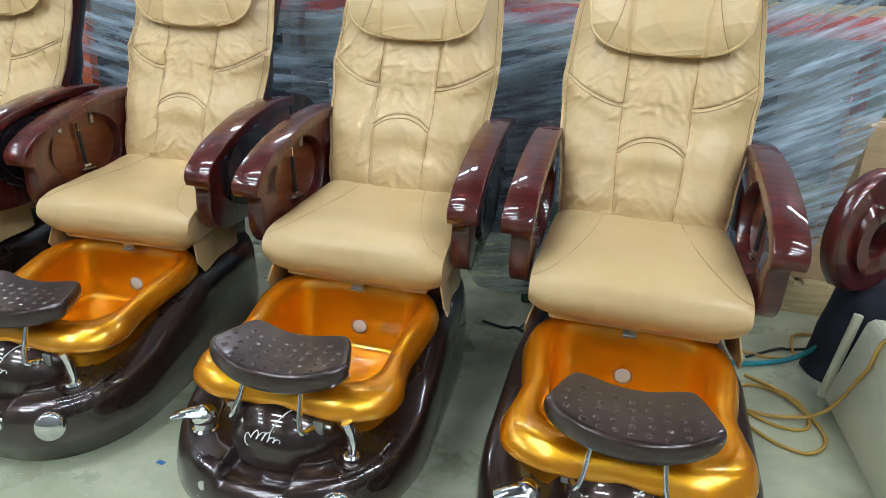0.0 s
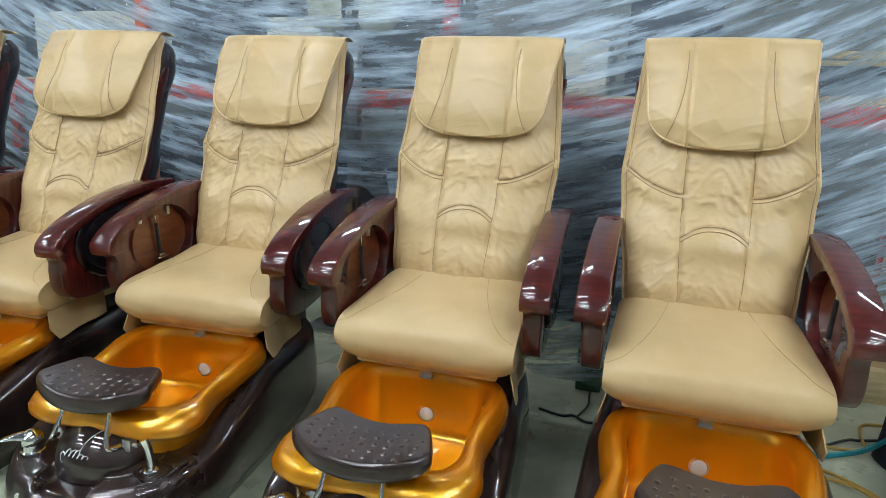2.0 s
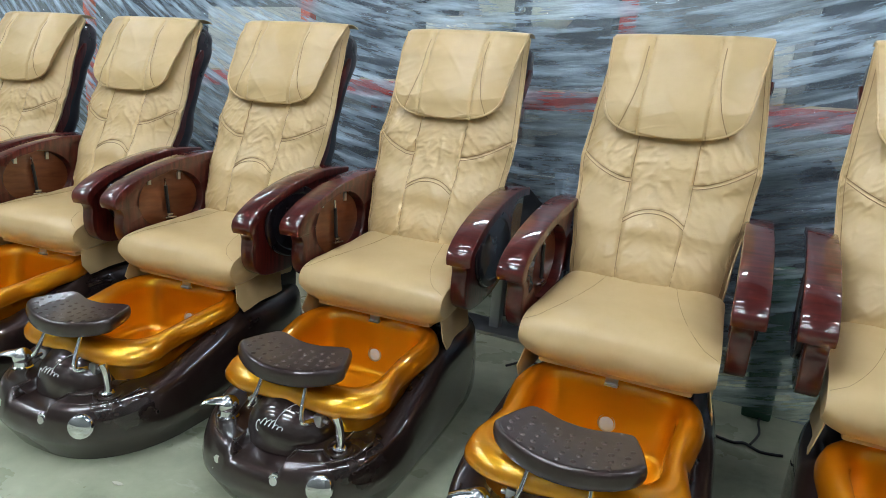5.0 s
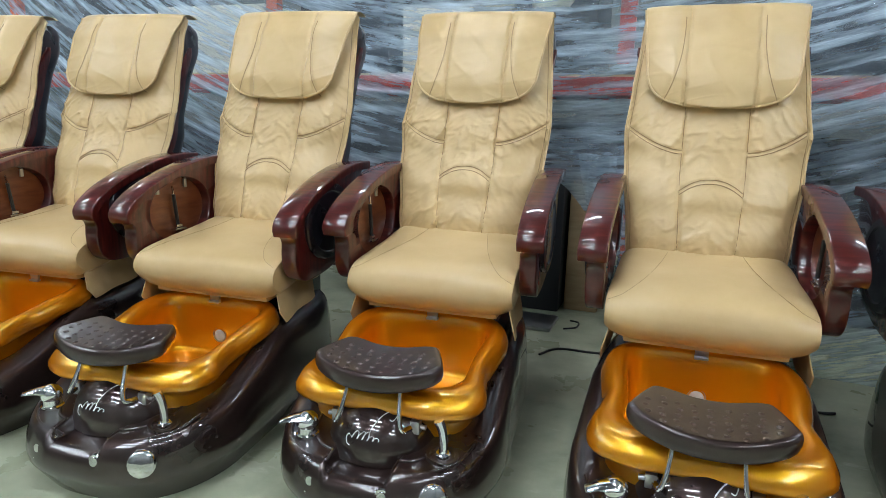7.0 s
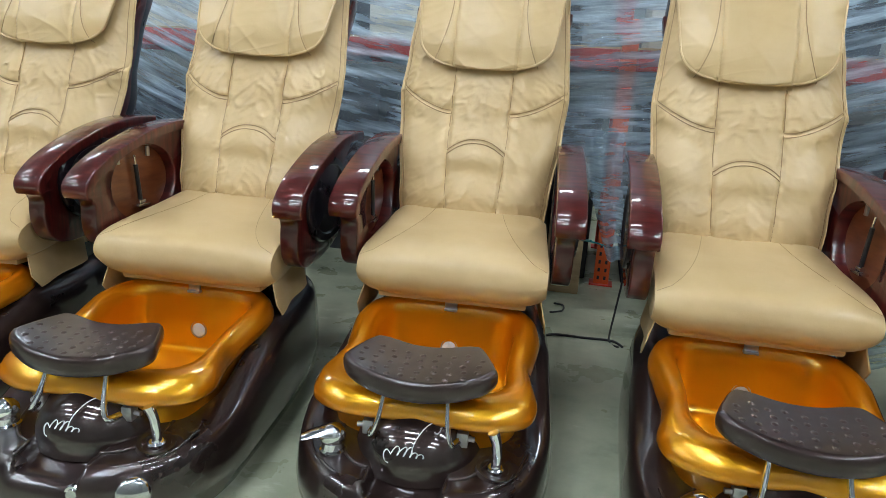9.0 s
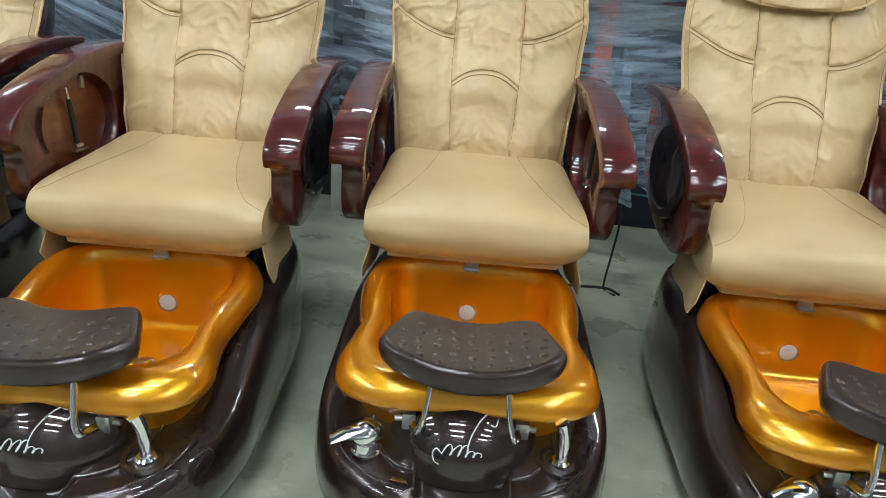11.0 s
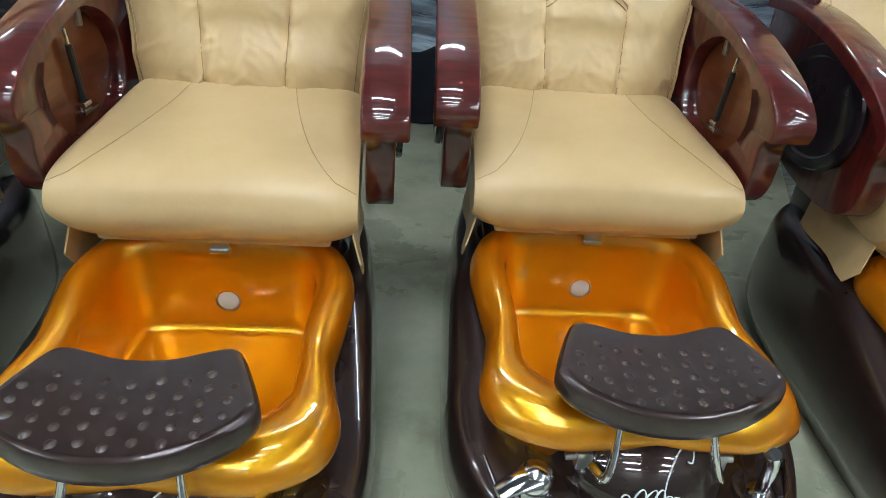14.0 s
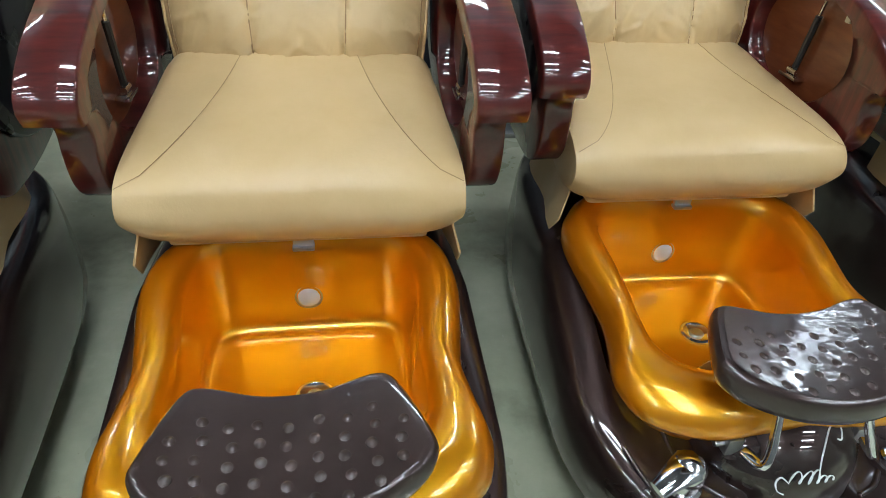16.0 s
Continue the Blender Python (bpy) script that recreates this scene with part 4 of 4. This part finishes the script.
cream_seat()
goods("black_case", -1.48, -1.15, 3.72, 4.04, 0.0, 0.88, DARK, "dark brown wrapped case standing behind the chairs", "case")
goods("cardboard_box", -1.13, -0.93, 3.80, 4.05, 0.0, 0.78, CARD, "plain brown cardboard box beside the dark case", "box")
goods("pale_box", -2.22, -1.98, 3.85, 4.05, 0.0, 0.56, PALE, "pale carton standing behind the chairs", "box")
goods("green_box", -0.03, 0.09, 3.14, 3.40, 0.0, 0.66, material("green_card", (0.03, 0.11, 0.065), 0.6), "dark green carton behind the plastic sheet", "box")
cable = tagged(new("black_cable"), "thin black cable lying on the concrete between two chairs", "cable")
part("cord", tube(spline([(-0.15, 2.86, 0.007), (-0.05, 2.83, 0.007), (0.0, 2.85, 0.007), (0.06, 2.81, 0.007), (0.14, 2.83, 0.007)], 30), 0.006, sides=8), RUBBER, cable)
part("cord", tube(spline([(0.02, 2.84, 0.012), (0.05, 2.98, 0.007), (0.045, 3.12, 0.007), (0.07, 3.22, 0.007)], 24), 0.005, sides=8), RUBBER, cable)


def cord(name, pts, r, mat, label, category, n=120):
    return tagged(part(name, tube(spline(pts, n), r, sides=7), mat), label, category)


cord("black_cable", [(-1.10, 2.98, 0.006), (-1.03, 3.095, 0.006), (-0.886, 3.11, 0.006), (-0.75, 3.12, 0.006), (-0.70, 3.06, 0.006)], 0.006, RUBBER, "thin black cable lying on the concrete", "cable", 60)
cord("black_cable", [(-1.06, 3.42, 0.005), (-1.0, 3.47, 0.005), (-1.0, 3.56, 0.005), (-1.05, 3.58, 0.005)], 0.005, RUBBER, "thin black cable loop on the concrete", "cable", 40)
cord("hanging_cable", [(-0.74, 3.2, 0.44), (-0.735, 3.15, 0.3), (-0.75, 3.13, 0.15), (-0.76, 3.12, 0.006), (-0.72, 3.05, 0.006)], 0.005, RUBBER, "black cable hanging down to the floor", "cable", 50)
cord("teal_cable", [(-0.90, 3.02, 0.50), (-0.939, 3.2, 0.459), (-0.87, 3.22, 0.448), (-0.80, 3.2, 0.438), (-0.55, 3.2, 0.42), (-0.1, 3.12, 0.42)], 0.004, TEAL, "thin teal cable strung behind the chairs", "cable", 50)
cord("yellow_cord", [(0.93, 2.78, 0.008), (1.02, 2.72, 0.008), (1.10, 2.62, 0.008), (1.09, 2.47, 0.008), (1.00, 2.44, 0.008), (0.90, 2.50, 0.008), (0.86, 2.60, 0.008), (0.93, 2.70, 0.010), (1.04, 2.66, 0.016), (1.12, 2.52, 0.010), (1.13, 2.40, 0.008), (1.06, 2.31, 0.008), (0.97, 2.33, 0.008), (0.88, 2.42, 0.008), (0.80, 2.5, 0.008)], 0.0065, YELLOW, "coiled yellow extension cord on the floor", "cord", 220)
cord("yellow_cord", [(0.90, 3.00, 0.008), (1.05, 2.98, 0.008), (1.15, 3.02, 0.008), (1.17, 3.15, 0.008), (1.22, 3.27, 0.008), (1.40, 3.30, 0.008), (1.6, 3.34, 0.008)], 0.0065, YELLOW, "loose yellow extension cord on the floor", "cord", 90)
cord("yellow_cord", [(0.86, 2.52, 0.008), (1.00, 2.50, 0.012), (1.14, 2.51, 0.06), (1.22, 2.50, 0.24), (1.26, 2.48, 0.385), (1.5, 2.46, 0.39)], 0.0065, YELLOW, "yellow extension cord lying over a cream shell", "cord", 90)
cord("teal_hose", [(0.70, 2.86, 0.012), (0.92, 2.87, 0.012), (1.05, 2.93, 0.012), (1.15, 2.95, 0.05), (1.30, 2.90, 0.22), (1.5, 2.80, 0.382), (1.8, 2.75, 0.385)], 0.011, TEAL, "teal air hose running across the floor", "hose", 90)
cord("grey_cable", [(0.96, 2.95, 0.006), (1.10, 3.08, 0.006), (1.16, 3.10, 0.006), (1.3, 3.16, 0.006)], 0.006, RUBBER, "dark cable on the concrete", "cable", 40)


def cream_shell():
    ob = tagged(new("tub_shell"), "cream moulded tub shell standing on the floor", "tub shell")
    ring = lambda k, z: [Vector((x, y, z)) for x, y in ((1.20 + k, 1.55 + k), (1.95 - k, 1.55 + k), (1.95 - k, 2.72 - k), (1.20 + k, 2.72 - k))]
    bm = loft([ring(0.0, 0.0), ring(0.0, 0.02), ring(0.045, 0.34), ring(0.05, 0.36), ring(0.062, 0.372)])
    bmesh.ops.bevel(bm, geom=list(bm.edges), offset=0.008, segments=2, affect="EDGES")
    part("shell", bm, CREAM, ob)
    part("corner_leg", tube([(1.195, 2.735, 0.0), (1.245, 2.75, 0.34)], 0.017, sides=10), CREAM, ob)
    part("rib", tube(spline([(1.212, 1.7, 0.05), (1.222, 2.1, 0.14), (1.236, 2.45, 0.25), (1.246, 2.66, 0.33)], 24), 0.006), CREAM, ob)
    return ob


cream_shell()


def pallet():
    ob = tagged(new("pallet"), "rough pine pallet loaded with pale boards", "pallet")
    for k in range(6):
        part("deck_board", box(1.12 + 0.15 * k, 1.23 + 0.15 * k, 3.55, 4.06, 0.145, 0.165, 0.003), PINE, ob)
    for y in (3.55, 3.77, 3.98):
        part("bearer", box(1.12, 1.98, y, y + 0.08, 0.02, 0.145, 0.004), PINE, ob)
    for y in (3.55, 3.97):
        part("bottom_board", box(1.12, 1.98, y, y + 0.09, 0.0, 0.02, 0.003), PINE, ob)
    return ob


pallet()
goods("board_stack", 1.16, 1.37, 3.60, 4.0, 0.166, 0.34, CARD, "stack of flattened cardboard on the pallet", "board stack", 0.006)
goods("cardboard_box", 1.39, 2.05, 3.60, 4.0, 0.166, 0.92, CARD, "tall brown cardboard box on the pallet", "box")


def spare_arm():
    """A loose armrest disc that rests on a dark bundle."""
    ob = tagged(new("spare_armrest"), "loose cherry armrest panel with a round hole", "armrest")
    n = 64
    c = Vector((1.27, 2.86, 0.62))
    def ring(r, y, e=1.0, ox=0.0, oz=0.0):
        return [Vector((c.x + ox + r * math.cos(a), c.y + y, c.z + oz + e * r * math.sin(a))) for a in (2 * math.pi * k / n for k in range(n))]
    hole = dict(ox=-0.02, oz=-0.02)
    bm = loft([ring(0.055, 0.06, 1.25, **hole), ring(0.055, -0.02, 1.25, **hole), ring(0.060, -0.025, 1.25, **hole), ring(0.12, -0.025, 1.1, **hole), ring(0.14, -0.005, 1.08), ring(0.22, -0.005, 1.0), ring(0.232, 0.008), ring(0.235, 0.03), ring(0.23, 0.055), ring(0.21, 0.06), ring(0.055, 0.06, 1.25, **hole)], cap0=False, cap1=False)
    bmesh.ops.remove_doubles(bm, verts=bm.verts, dist=0.0005)
    part("disc", bm, WOOD, ob)
    part("pin", tube([(1.19, 2.842, 0.735), (1.25, 2.842, 0.715)], 0.007), CHROME, ob)
    ob.matrix_basis = Matrix.Translation(c) @ pose(0, 0, 0, 0, 0, 42) @ Matrix.Translation(-c)
    return ob


spare_arm()


def bundle():
    rings = []
    for i in range(14):
        v = i / 13
        r = 0.27 * (1 - 0.25 * v) * (1 if v < 0.95 else 0.8)
        rings.append([Vector((1.44 + r * math.cos(a) * (1 + 0.06 * noise.noise(Vector((math.cos(a) * 2, math.sin(a) * 2, v * 3)))), 2.96 + 0.2 * math.sin(a), 0.40 * v)) for a in (2 * math.pi * k / 40 for k in range(40))])
    return tagged(part("covered_stool", loft(rings), NAVY), "stool under a dark navy cloth cover", "stool")


bundle()


def scrap(name, outline, x, y, mat, label, category):
    """A small curled bit of litter, 2 mm thick, on the concrete."""
    lift = lambda p: 0.002 + 0.25 * (p[0] ** 2 + p[1] ** 2)
    rings = [[Vector((px, py, lift((px, py)) + h)) for px, py in outline] for h in (0.0, 0.002)]
    ob = tagged(part(name, loft(rings), mat), label, category)
    ob.matrix_basis = pose(x, y, 0)
    return ob


scrap("tape_scrap", [(-0.012, -0.006), (0.010, -0.008), (0.014, 0.005), (-0.010, 0.008)], -0.824, 1.581, material("blue_tape", (0.03, 0.16, 0.42), 0.5), "small torn scrap of blue tape on the concrete", "scrap")
scrap("dry_leaf", [(-0.020, -0.004), (-0.004, -0.009), (0.014, -0.004), (0.022, 0.006), (0.006, 0.008), (-0.012, 0.004)], -1.732, 1.30, PALE, "small pale dry leaf lying on the concrete", "leaf")
